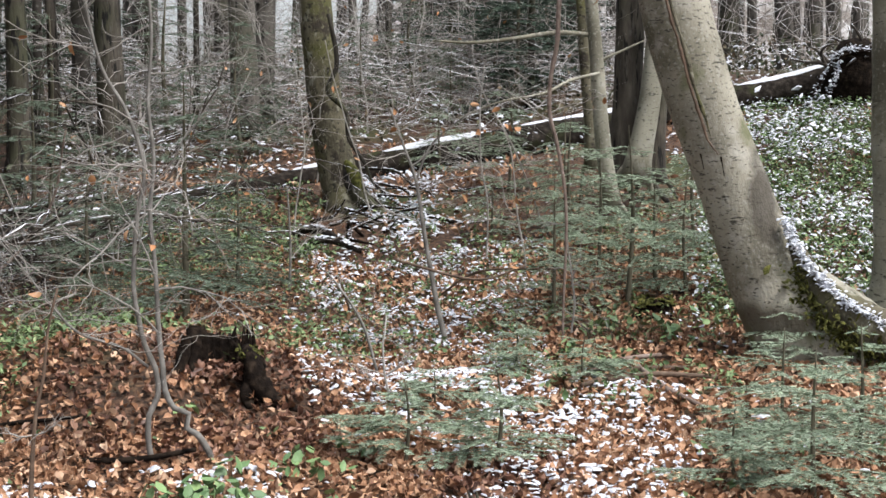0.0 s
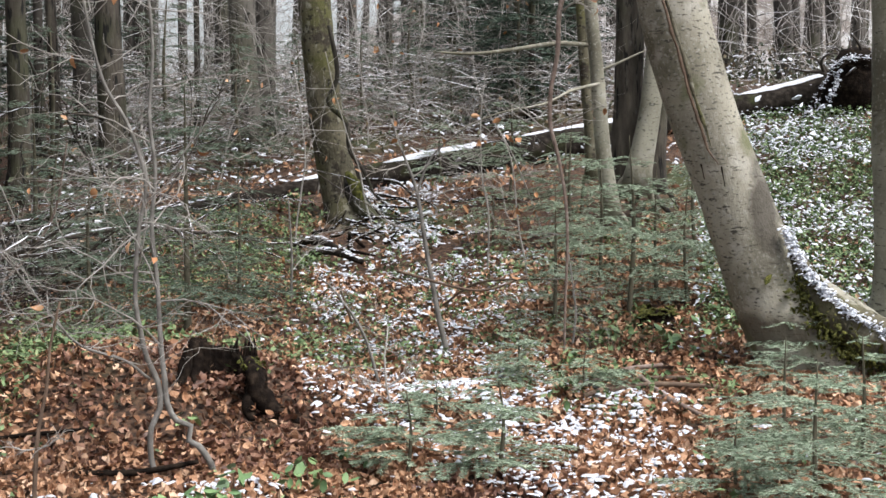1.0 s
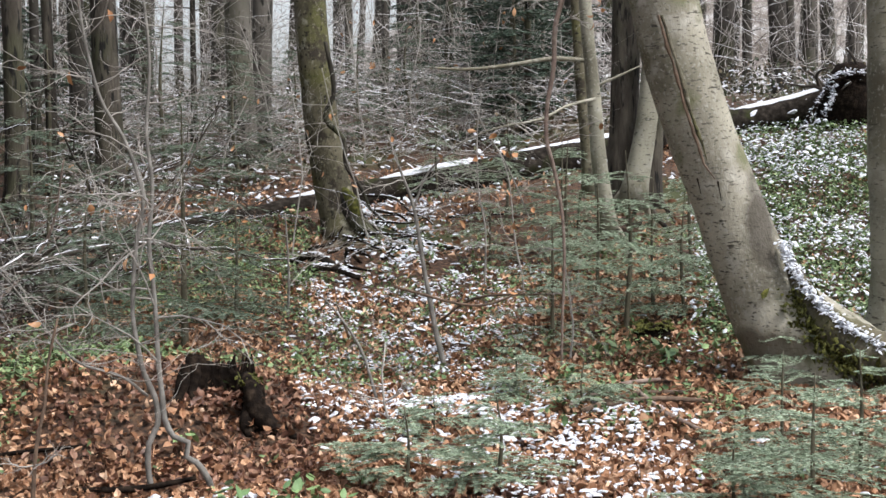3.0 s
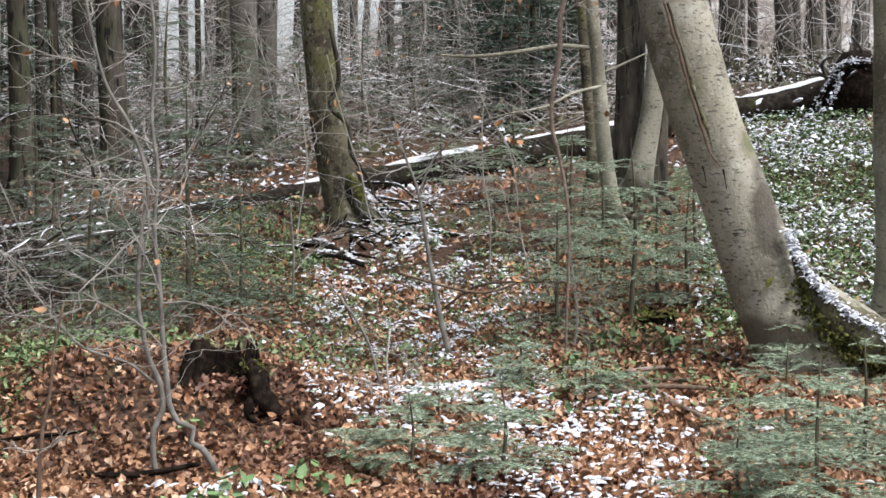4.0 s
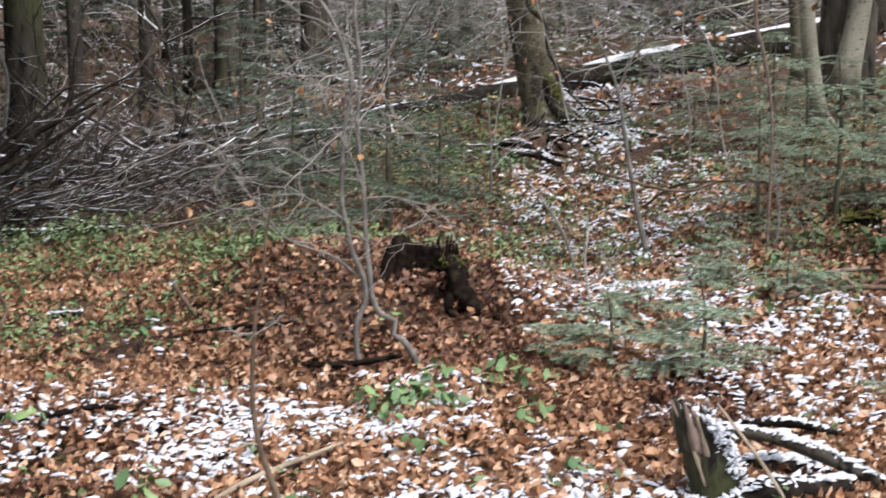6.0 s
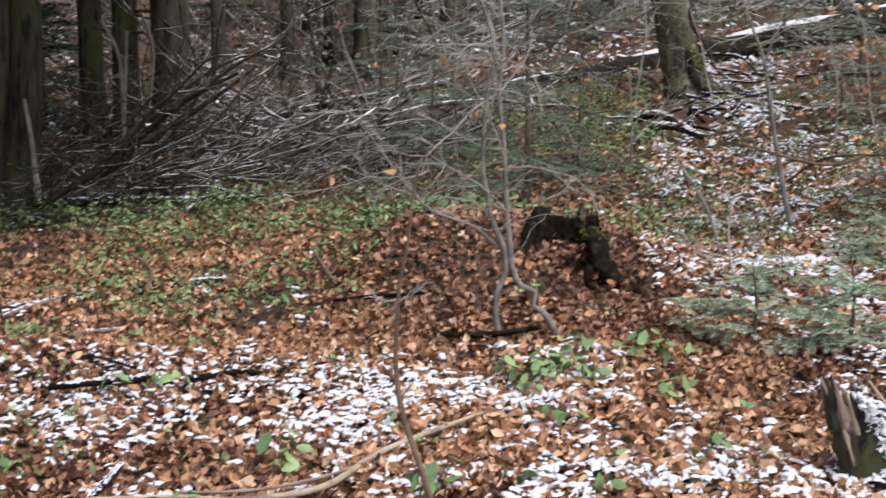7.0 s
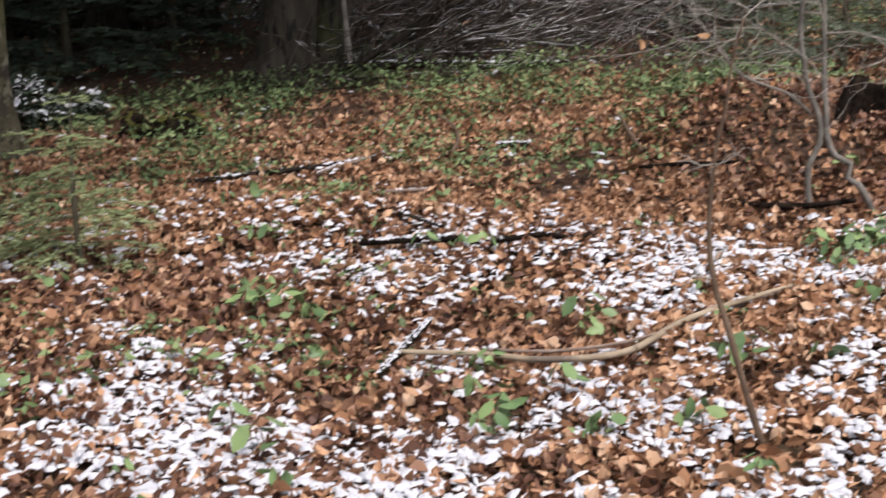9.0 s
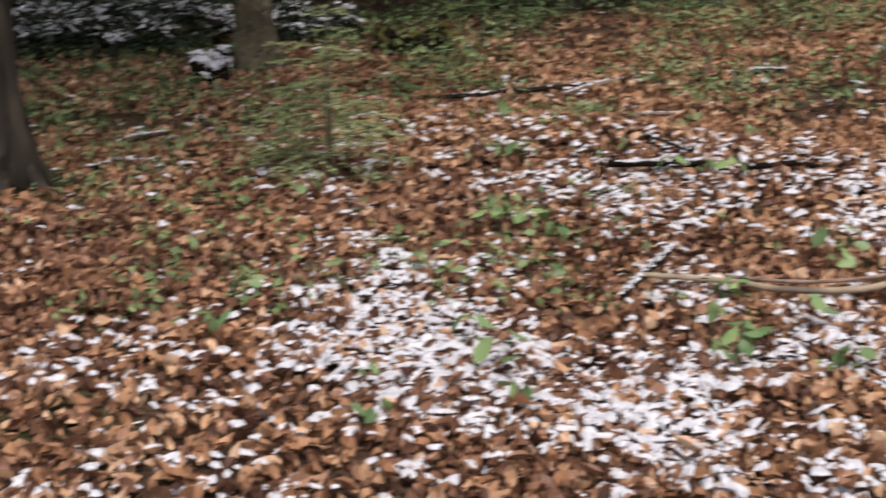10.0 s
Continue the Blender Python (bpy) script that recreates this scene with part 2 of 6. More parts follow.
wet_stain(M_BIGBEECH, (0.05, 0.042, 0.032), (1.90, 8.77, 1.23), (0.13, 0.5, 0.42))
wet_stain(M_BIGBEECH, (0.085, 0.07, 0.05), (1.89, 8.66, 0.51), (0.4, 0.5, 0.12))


# ---- mesh tools ----
rng = np.random.default_rng(7)


class Shape:
    """Gathers vertices and faces of one mesh."""

    def __init__(self):
        self.v, self.f, self.n = [], [], 0

    def add(self, verts, faces):
        verts = np.asarray(verts, float)
        self.v.append(verts)
        for block in faces if isinstance(faces, list) else [faces]:
            self.f.append(np.asarray(block, int) + self.n)
        self.n += len(verts)
        return self

    def mesh(self, name, smooth=True):
        me = bpy.data.meshes.new(name)
        verts = np.concatenate(self.v) if self.v else np.zeros((0, 3))
        me.vertices.add(len(verts))
        me.vertices.foreach_set("co", verts.astype(np.float32).ravel())
        loops = np.concatenate([f.ravel() for f in self.f])
        sizes = np.concatenate([np.full(len(f), f.shape[1]) for f in self.f])
        me.loops.add(len(loops))
        me.loops.foreach_set("vertex_index", loops.astype(np.int32))
        me.polygons.add(len(sizes))
        starts = np.concatenate([[0], np.cumsum(sizes)[:-1]])
        me.polygons.foreach_set("loop_start", starts.astype(np.int32))
        me.polygons.foreach_set("use_smooth", np.full(len(sizes), smooth))
        me.update(calc_edges=True)
        me.validate()
        return me


def solid(name, shape, mat, parent=None, label="", smooth=True):
    """One mesh object, at top level or as a part."""
    me = shape.mesh(name, smooth)
    me.materials.append(mat)
    ob = new(name, me)
    if parent:
        ob.parent = parent
        ob.matrix_parent_inverse = parent.matrix_world.inverted()
    return tagged(ob, label)


def thing(name, base, label, category, group=""):
    ob = new(name)
    ob.empty_display_size = 0.1
    ob.matrix_world = Matrix.Translation(base)
    ob.location = base
    return tagged(ob, label, category, group)


def smooth_line(points, radii, step):
    """A spline through the points, with radii, at about that step."""
    p = np.asarray(points, float)
    r = np.asarray(radii, float)
    if len(p) < 3:
        n = max(2, int(np.linalg.norm(p[-1] - p[0]) / step) + 1)
        s = np.linspace(0, 1, n)[:, None]
        return p[0] + (p[-1] - p[0]) * s, r[0] + (r[-1] - r[0]) * s[:, 0]
    q = np.vstack([2 * p[0] - p[1], p, 2 * p[-1] - p[-2]])
    out, rad = [], []
    for i in range(len(p) - 1):
        n = max(1, int(np.linalg.norm(p[i + 1] - p[i]) / step))
        for k in range(n):
            t = k / n
            a, b, c, d = q[i], q[i + 1], q[i + 2], q[i + 3]
            out.append(0.5 * (2 * b + (c - a) * t + (2 * a - 5 * b + 4 * c - d) * t * t + (3 * b - a - 3 * c + d) * t ** 3))
            rad.append(r[i] + (r[i + 1] - r[i]) * t)
    out.append(p[-1])
    rad.append(r[-1])
    return np.array(out), np.array(rad)


def tube(shape, points, radii, sides=8, step=0.1, rough=0.0, seed=0, cap=True, lobes=None):
    """A round, tapered limb along a spline; rough: uneven girth; lobes(s, angle) scales the girth."""
    p, r = smooth_line(points, radii, step)
    n = len(p)
    d = np.gradient(p, axis=0)
    d /= np.linalg.norm(d, axis=1)[:, None] + 1e-12
    ref = np.array([0.0, 0.0, 1.0]) if abs(d[:, 2]).mean() < 0.8 else np.array([0.0, 1.0, 0.0])
    u = np.cross(d, ref)
    u /= np.linalg.norm(u, axis=1)[:, None] + 1e-12
    w = np.cross(d, u)
    a = np.arange(sides) * 2 * np.pi / sides
    scale = np.ones((n, sides))
    if rough:
        g = np.random.default_rng(seed)
        coarse = g.normal(0, 1, (max(3, n // 6 + 2), sides))
        coarse = (coarse + np.roll(coarse, 1, 1) + np.roll(coarse, -1, 1)) / 2
        at = np.linspace(0, len(coarse) - 1.001, n)
        k = at.astype(int)
        fr = (at - k)[:, None]
        scale += rough * (coarse[k] * (1 - fr) + coarse[k + 1] * fr) + rough * 0.35 * g.normal(0, 1, (n, sides))
    if lobes:
        scale *= np.array([[lobes(i / (n - 1), b) for b in a] for i in range(n)])
    rr = r[:, None] * scale
    v = p[:, None, :] + rr[..., None] * (np.cos(a)[None, :, None] * u[:, None, :] + np.sin(a)[None, :, None] * w[:, None, :])
    i, j = np.meshgrid(np.arange(n - 1), np.arange(sides), indexing="ij")
    k = (j + 1) % sides
    f = np.stack([i * sides + j, i * sides + k, (i + 1) * sides + k, (i + 1) * sides + j], -1).reshape(-1, 4)
    verts = v.reshape(-1, 3)
    if cap:
        c0, c1 = len(verts), len(verts) + 1
        verts = np.vstack([verts, p[0], p[-1]])
        jj = np.arange(sides)
        kk = (jj + 1) % sides
        shape.add(verts, [f, np.stack([np.full(sides, c0), kk, jj], -1), np.stack([np.full(sides, c1), (n - 1) * sides + jj, (n - 1) * sides + kk], -1)])
    else:
        shape.add(verts, f)
    return p, r


def many_sticks(shape, starts, ends, r0, r1, sides=3):
    """Many thin, straight tapered pieces at once."""
    a, b = np.asarray(starts), np.asarray(ends)
    n = len(a)
    d = b - a
    d = d / (np.linalg.norm(d, axis=1)[:, None] + 1e-9)
    u = np.cross(d, np.array([0.3, 0.5, 0.81]))
    u /= np.linalg.norm(u, axis=1)[:, None] + 1e-9
    w = np.cross(d, u)
    ang = np.arange(sides) * 2 * np.pi / sides
    ring = np.cos(ang)[None, :, None] * u[:, None] + np.sin(ang)[None, :, None] * w[:, None]
    r0, r1 = np.broadcast_to(r0, n), np.broadcast_to(r1, n)
    v = np.concatenate([a[:, None] + ring * r0[:, None, None], b[:, None] + ring * r1[:, None, None]], 1)
    j = np.arange(sides)
    f = np.stack([j, (j + 1) % sides, sides + (j + 1) % sides, sides + j], -1)
    shape.add(v.reshape(-1, 3), (f[None] + (np.arange(n) * 2 * sides)[:, None, None]).reshape(-1, 4))


def value_noise(x, y, size, seed):
    """Smooth noise from 0 to 1 over the plan."""
    g = np.random.default_rng(seed).random((64, 64))
    x, y = np.asarray(x) / size + 1000.0, np.asarray(y) / size + 1000.0
    i, j = np.floor(x).astype(int), np.floor(y).astype(int)
    fx, fy = x - i, y - j
    fx, fy = fx * fx * (3 - 2 * fx), fy * fy * (3 - 2 * fy)
    a, b, c, d = g[i % 64, j % 64], g[(i + 1) % 64, j % 64], g[i % 64, (j + 1) % 64], g[(i + 1) % 64, (j + 1) % 64]
    return (a * (1 - fx) + b * fx) * (1 - fy) + (c * (1 - fx) + d * fx) * fy


def bump_at(x, y, cx, cy, sx, sy, h):
    return h * np.exp(-((x - cx) / sx) ** 2 - ((y - cy) / sy) ** 2)


def height(x, y):
    """The lie of the land: a level floor that steepens into a slope, a leafy mound, a gully and a hollow."""
    x, y = np.asarray(x, float), np.asarray(y, float)
    v = np.maximum(0.94 * y + 0.35 * x - 4.0, 0)
    over = np.maximum(v - 13.5, 0)
    z = 0.0113 * np.minimum(v, 13.5) ** 2 + 0.03 * over + 0.50 * (1 - np.exp(-over / 2.2)) + 0.13 * np.maximum(over - 65, 0)
    z = z + bump_at(x, y, -1.75, 8.35, 1.1, 0.75, 0.36) + bump_at(x, y, -0.5, 11.2, 0.55, 2.6, -0.17) + bump_at(x, y, -2.0, 4.4, 1.1, 0.9, -0.08)
    return z + bump_at(x, y, -3.3, 6.0, 1.5, 0.35, 0.11) + bump_at(x, y, -1.3, 14.4, 1.0, 1.0, 0.12) + bump_at(x, y, -1.12, 8.0, 0.17, 0.15, -0.09)


def spot(x, y, up=0.0):
    return np.array([x, y, float(height(x, y)) + up])


def polar(turn, r):
    a = np.radians(turn)
    return -r * np.sin(a), r * np.cos(a)


def scatter(n, turn0, turn1, r0, r1, seed, power=1.0):
    """n places over a sector round the camera's stand; power 1 is denser near, 0.5 even."""
    g = np.random.default_rng(seed)
    a = np.radians(g.uniform(turn0, turn1, n))
    r = r0 + (r1 - r0) * g.random(n) ** power
    return -r * np.sin(a), r * np.cos(a), g


def blades(shape, x, y, z, length, width, g, tilt=0.5, curl=0.25, yaw=None, simple=False):
    """Many leaves: a folded, curled blade of eight corners each, turned at random."""
    n = len(x)
    rows = ((0.0, 0.0), (0.5, 1.0), (1.0, 0.0)) if simple else ((0.0, 0.0), (0.3, 0.85), (0.66, 0.95), (1.0, 0.0))
    yaw = g.uniform(0, 2 * np.pi, n) if yaw is None else yaw
    pitch, roll = g.normal(0, tilt, n), g.normal(0, tilt, n)
    bend, fold = g.normal(0, curl, n) + curl * 0.6, g.normal(0, curl, n) + curl
    pts = []
    for s, w in rows:
        for side in ((0,) if w == 0 else (-1, 0, 1)):
            lx = (s - 0.5) * length
            ly = side * w * width / 2
            lz = bend * length * (s - 0.5) ** 2 * 2 + fold * width * 0.5 * abs(side)
            pts.append(np.stack([lx + 0 * yaw, ly + 0 * yaw, lz + 0 * yaw], -1))
    p = np.stack(pts, 1)
    cp, sp, cr, sr, cy, sy = np.cos(pitch), np.sin(pitch), np.cos(roll), np.sin(roll), np.cos(yaw), np.sin(yaw)
    X, Y, Z = p[..., 0], p[..., 1], p[..., 2]
    Y, Z = Y * cr[:, None] - Z * sr[:, None], Y * sr[:, None] + Z * cr[:, None]
    X, Z = X * cp[:, None] + Z * sp[:, None], -X * sp[:, None] + Z * cp[:, None]
    X, Y = X * cy[:, None] - Y * sy[:, None], X * sy[:, None] + Y * cy[:, None]
    v = np.stack([X + x[:, None], Y + y[:, None], Z + z[:, None]], -1)
    if simple:
        tri = np.array([[0, 2, 1], [0, 3, 2], [1, 2, 4], [2, 3, 4]])
        shape.add(v.reshape(-1, 3), (tri[None] + (np.arange(n) * 5)[:, None, None]).reshape(-1, 3))
        return
    off = (np.arange(n) * 8)[:, None, None]
    tri = np.array([[0, 2, 1], [0, 3, 2], [4, 5, 7], [5, 6, 7]])
    quad = np.array([[1, 2, 5, 4], [2, 3, 6, 5]])
    shape.add(v.reshape(-1, 3), [(tri[None] + off).reshape(-1, 3), (quad[None] + off).reshape(-1, 4)])


def clumps(shape, x, y, z, size, g, flat=0.42, sides=7, tilt=0.35):
    """Many small uneven caps, as of snow, each a low dome with a skirt."""
    n = len(x)
    a = np.arange(sides) * 2 * np.pi / sides
    yaw, long = g.uniform(0, 6.28, n), g.uniform(0.8, 1.9, n)
    rad = size[:, None] * g.uniform(0.35, 1.5, (n, sides))
    slant = g.normal(0, tilt, (2, n, 1))

    def ring(scale, lift):
        px, py = np.cos(a)[None] * rad * scale * long[:, None], np.sin(a)[None] * rad * scale
        cx, sx = np.cos(yaw)[:, None], np.sin(yaw)[:, None]
        qx, qy = px * cx - py * sx, px * sx + py * cx
        return np.stack([qx + x[:, None], qy + y[:, None], z[:, None] + size[:, None] * lift + slant[0] * qx + slant[1] * qy], -1)

    top = np.stack([x, y, z + size * flat], -1)[:, None]
    v = np.concatenate([ring(1.0, -0.15), ring(0.72, flat * 0.72), top], 1)
    j = np.arange(sides)
    k = (j + 1) % sides
    quad, tri = np.stack([j, k, sides + k, sides + j], -1), np.stack([sides + j, sides + k, np.full(sides, 2 * sides)], -1)
    off = (np.arange(n) * (2 * sides + 1))[:, None, None]
    shape.add(v.reshape(-1, 3), [(quad[None] + off).reshape(-1, 4), (tri[None] + off).reshape(-1, 3)])


# ---- the ground: one sheet to the horizon ----
def ground_sheet():
    turns = np.radians(np.concatenate([np.arange(-24, 60, 0.5), np.arange(60, 336, 6)]))
    rs = np.concatenate([[0.0], np.arange(0.5, 20, 0.12), 20 * 1.06 ** np.arange(0, 70)])
    R, A = np.meshgrid(rs, turns, indexing="ij")
    X, Y = -R * np.sin(A), R * np.cos(A)
    Z = height(X, Y) + (value_noise(X, Y, 0.35, 3) - 0.5) * 0.05 * (R < 25) + (value_noise(X, Y, 0.12, 4) - 0.5) * 0.025 * (R < 20) - 0.012 * (R > 2)
    far = np.maximum(R - 70, 0)
    Z = Z * np.exp(-far / 300) + 0
    n, m = X.shape
    i, j = np.meshgrid(np.arange(n - 1), np.arange(m), indexing="ij")
    k = (j + 1) % m
    f = np.stack([i * m + j, i * m + k, (i + 1) * m + k, (i + 1) * m + j], -1).reshape(-1, 4)
    s = Shape().add(np.stack([X, Y, Z], -1).reshape(-1, 3), f)
    return tagged(solid("ground", s, M_SOIL), "forest floor of dark leaf mould rising to a slope", "ground", kind="structure")


ground_sheet()


def litter_level(x, y):
    return height(x, y) + (value_noise(x, y, 0.35, 3) - 0.5) * 0.05 + (value_noise(x, y, 0.12, 4) - 0.5) * 0.025


def turn_of(x, y):
    return np.degrees(np.arctan2(-x, y)), np.hypot(x, y)


def soft_zone(a, r, a0, a1, r0, r1, ea=2.0, er=0.5):
    """1 inside a sector, fading to 0 over ea degrees and er metres."""
    s = lambda t: np.clip(t, 0, 1)
    return s((a - a0) / ea + 0.5) * s((a1 - a) / ea + 0.5) * s((r - r0) / er + 0.5) * s((r1 - r) / er + 0.5)


def snow_amount(x, y):
    """How much of the floor is white, from 0 to 1."""
    a, r = turn_of(x, y)
    z = 0.95 * soft_zone(a, r, 9, 28, 2.5, 6.1, 6, 0.9) + 0.40 * soft_zone(a, r, 24, 37, 2.5, 4.1, 4, 0.5) - 0.36 * soft_zone(a, r, 15, 31, 4.2, 5.6, 3, 0.5) + 0.45 * soft_zone(a, r, 32.5, 39.5, 3.8, 5.7, 3, 0.5) + 0.5 * soft_zone(a, r, 31, 42, 2.5, 4.6, 4, 0.8) + 0.66 * soft_zone(a, r, -3, 13, 2.8, 6.2, 3, 0.8) + 0.42 * soft_zone(a, r, -9, 0.5, 6.0, 8.6, 2, 0.6)
    z = z + 0.85 * soft_zone(a, r, -2, 5.5, 8.2, 13.5, 3, 1.0) + 0.4 * soft_zone(a, r, -20, -9, 9.5, 17, 3, 1.5) + 0.6 * soft_zone(a, r, -1, 3.5, 12.5, 16, 2, 1.0)
    z = z + 0.14 * soft_zone(a, r, 43, 60, 2.5, 4.6, 5, 0.6) + 0.30 * soft_zone(a, r, 20, 40, 6.0, 7.2, 6, 0.5) + 0.35 * soft_zone(a, r, 7, 18, 5.5, 6.9, 2, 0.5)
    z = (np.clip(z, 0, 0.95) + 0.03) * (1 - soft_zone(a, r, 5.0, 18, 7.0, 9.2, 1.5, 0.3))
    return 0.56 * z * np.clip((value_noise(x, y, 0.45, 11) * 0.55 + value_noise(x, y, 0.14, 12) * 0.45 - 0.30) * 4.2, 0, 1.25)


def damp(x, y):
    """Dark litter: wet on mound and gully's sides, the stand's shade put into colour."""
    a, r = turn_of(x, y)
    return np.clip(soft_zone(a, r, 4.5, 15, 7.0, 8.7, 2, 0.4) + 0.7 * soft_zone(a, r, -4.5, 0.5, 5.8, 6.9, 2, 0.4) + 0.6 * soft_zone(a, r, 18, 60, 2.0, 6.6, 8, 0.6) + 0.5 * soft_zone(a, r, 27, 60, 9.5, 19, 4, 1.0), 0, 1) * (value_noise(x, y, 0.6, 19) * 0.9 + 0.35)


def leaf_litter(name, mat, label, wet):
    s = Shape()
    for n, r0, r1, seed, size in ((64000, 2.4, 7.5, 21, 1.0), (30000, 6.8, 9.6, 24, 1.0), (34000, 9.0, 12.5, 22, 1.1), (12000, 12.0, 17.0, 23, 1.4)):
        x, y, g = scatter(n, -20, 58, r0, r1, seed, 0.75)
        bare = value_noise(x, y, 0.33, 17) * 0.6 + value_noise(x, y, 0.9, 18) * 0.4
        keep = (g.random(n) < np.clip((bare - 0.16) * 3.2, 0.45 if r0 < 5 else 0.15, 1) * (1 - 0.93 * soft_zone(*turn_of(x, y), 13, 38, 11.0, 18, 3, 0.7)) * (1 - 0.8 * soft_zone(*turn_of(x, y), 36, 62, 10.3, 19, 3, 0.7)) * (1 - 0.75 * soft_zone(*turn_of(x, y), -22, -10.5, 10.2, 18, 1.5, 0.7))) & ((g.random(n) < damp(x, y)) == wet)
        x, y = x[keep], y[keep]
        n = len(x)
        length = g.uniform(0.030, 0.070, n) * size
        z = litter_level(x, y) + g.uniform(0.004, 0.036, n)
        blades(s, x, y, z, length, length * g.uniform(0.45, 0.68, n), g, tilt=0.68, curl=0.5, simple=r0 > 8)
    if not wet:
        x, y, g = scatter(7000, 58, 340, 0.4, 11.0, 27, 0.6)
        length = g.uniform(0.045, 0.085, 7000)
        blades(s, x, y, height(x, y) + g.uniform(0.004, 0.03, 7000), length, length * 0.58, g, tilt=0.5, curl=0.35, simple=True)
        x, y, g = scatter(1500, -20, 58, 0.4, 2.6, 28, 0.6)
        length = g.uniform(0.04, 0.08, 1500)
        blades(s, x, y, litter_level(x, y) + g.uniform(0.004, 0.03, 1500), length, length * 0.58, g, tilt=0.5, curl=0.35, simple=True)
    return tagged(solid(name, s, mat, smooth=False), label, "leaf litter", kind="stuff")


def snow_cover():
    s = Shape()
    for n, r0, r1, seed, low, high in ((125000, 2.4, 8.8, 31, 0.005, 0.0235), (52000, 8.0, 18.0, 32, 0.007, 0.024)):
        x, y, g = scatter(n, -20, 58, r0, r1, seed, 0.7)
        keep = g.random(n) < snow_amount(x, y)
        x, y = x[keep], y[keep]
        z = litter_level(x, y) + g.uniform(0.020, 0.041, len(x))
        clumps(s, x, y, z, low + (high - low) * g.random(len(x)) ** 1.3, g, flat=0.4, sides=8 if r0 < 5 else 5, tilt=0.2)
    x, y, g = scatter(4200, -4.0, 5.5, 7.6, 12.6, 38, 0.8)
    on = value_noise(x, y, 0.28, 39) > 0.56
    clumps(s, x[on], y[on], litter_level(x[on], y[on]) + g.uniform(0.02, 0.06, on.sum()), g.uniform(0.005, 0.016, on.sum()), g, flat=0.3, sides=5)
    x, y, g = scatter(900, 0.2, 3.4, 12.9, 15.2, 36, 0.8)
    on = value_noise(x, y, 0.2, 37) > 0.48
    clumps(s, x[on], y[on], litter_level(x[on], y[on]) + g.uniform(0.02, 0.09, on.sum()), g.uniform(0.006, 0.022, on.sum()), g, flat=0.3, sides=6)
    return tagged(solid("snow_patches", s, M_SNOW), "thin patches of fresh snow lying on fallen leaves", "snow", kind="stuff")


def far_snow():
    s = Shape()
    x, y, g = scatter(17000, -24, 36, 15.6, 60, 33, 1.4)
    keep = g.random(len(x)) < np.clip((value_noise(x, y, 1.6, 34) - 0.2) * 2, 0.1, 1)
    x, y = x[keep], y[keep]
    clumps(s, x, y, height(x, y) + g.uniform(0.0, 0.6, len(x)) ** 2, g.uniform(0.008, 0.034, len(x)), g, sides=4)
    return tagged(solid("distant_snow", s, M_SNOW), "patches of snow on the floor of the distant wood", "snow", kind="stuff")


def hillside():
    """The rise behind the wood, higher to the east."""
    n, rows = 90, 12
    turn, r = np.meshgrid(np.linspace(-48, 16, n), np.linspace(56, 96, rows), indexing="ij")
    x, y = -r * np.sin(np.radians(turn)), r * np.cos(np.radians(turn))
    up = np.clip((9 - turn) / 16, 0, 1) * np.clip((r - 56) / 26, 0, 1) ** 0.7 * (10 + 2.5 * value_noise(x, y, 9.0, 35))
    i, j = np.meshgrid(np.arange(n - 1), np.arange(rows - 1), indexing="ij")
    f = np.stack([i * rows + j, i * rows + j + 1, (i + 1) * rows + j + 1, (i + 1) * rows + j], -1).reshape(-1, 4)
    s = Shape()
    s.add(np.stack([x, y, height(x, y) - 0.2 + up], -1).reshape(-1, 3), f[:, ::-1])
    return tagged(solid("backdrop", s, M_FARHILL), "distant wooded hillside with grey-brown trees and snow", "hillside", kind="structure")


hillside()
far_snow()
leaf_litter("fallen_leaves", M_LEAF, "copper-brown fallen beech leaves covering the forest floor", False)
leaf_litter("damp_leaves", M_DARKLEAF, "dark fallen beech leaves, damp on the mound, colour-shaded under spruces", True)
snow_cover()


def herb_amount(x, y):
    a, r = turn_of(x, y)
    z = 0.9 * soft_zone(a, r, -20, -10, 9.8, 18, 2, 0.8) + 0.85 * soft_zone(a, r, 5, 12, 11.8, 15, 2, 0.8) + 0.9 * soft_zone(a, r, 14, 36, 9.3, 11.4, 3, 0.8)
    z = z + 0.6 * soft_zone(a, r, -9, 5, 8.6, 14, 2, 1.0) + 0.6 * soft_zone(a, r, 26, 60, 7.4, 14, 5, 1.2) + 0.4 * soft_zone(a, r, 14, 30, 8.4, 9.6, 3, 0.8) + 0.6 * soft_zone(a, r, -11, -5, 8.0, 9.5, 2, 0.5) + 0.8 * soft_zone(a, r, 12, 18, 8.8, 11, 2, 0.7)
    z = z + 0.7 * soft_zone(a, r, 1.5, 8.5, 9.4, 13.0, 1.5, 0.5) + 0.7 * soft_zone(a, r, 8, 18, 8.7, 10.2, 2, 0.5) + 0.35 * soft_zone(a, r, 28, 50, 4.4, 7.6, 3, 0.6)
    return np.clip(z + 0.04, 0, 1) * np.clip((value_noise(x, y, 0.7, 41) * 0.6 + value_noise(x, y, 0.25, 43) * 0.4 - 0.36) * 3.6, 0, 1)


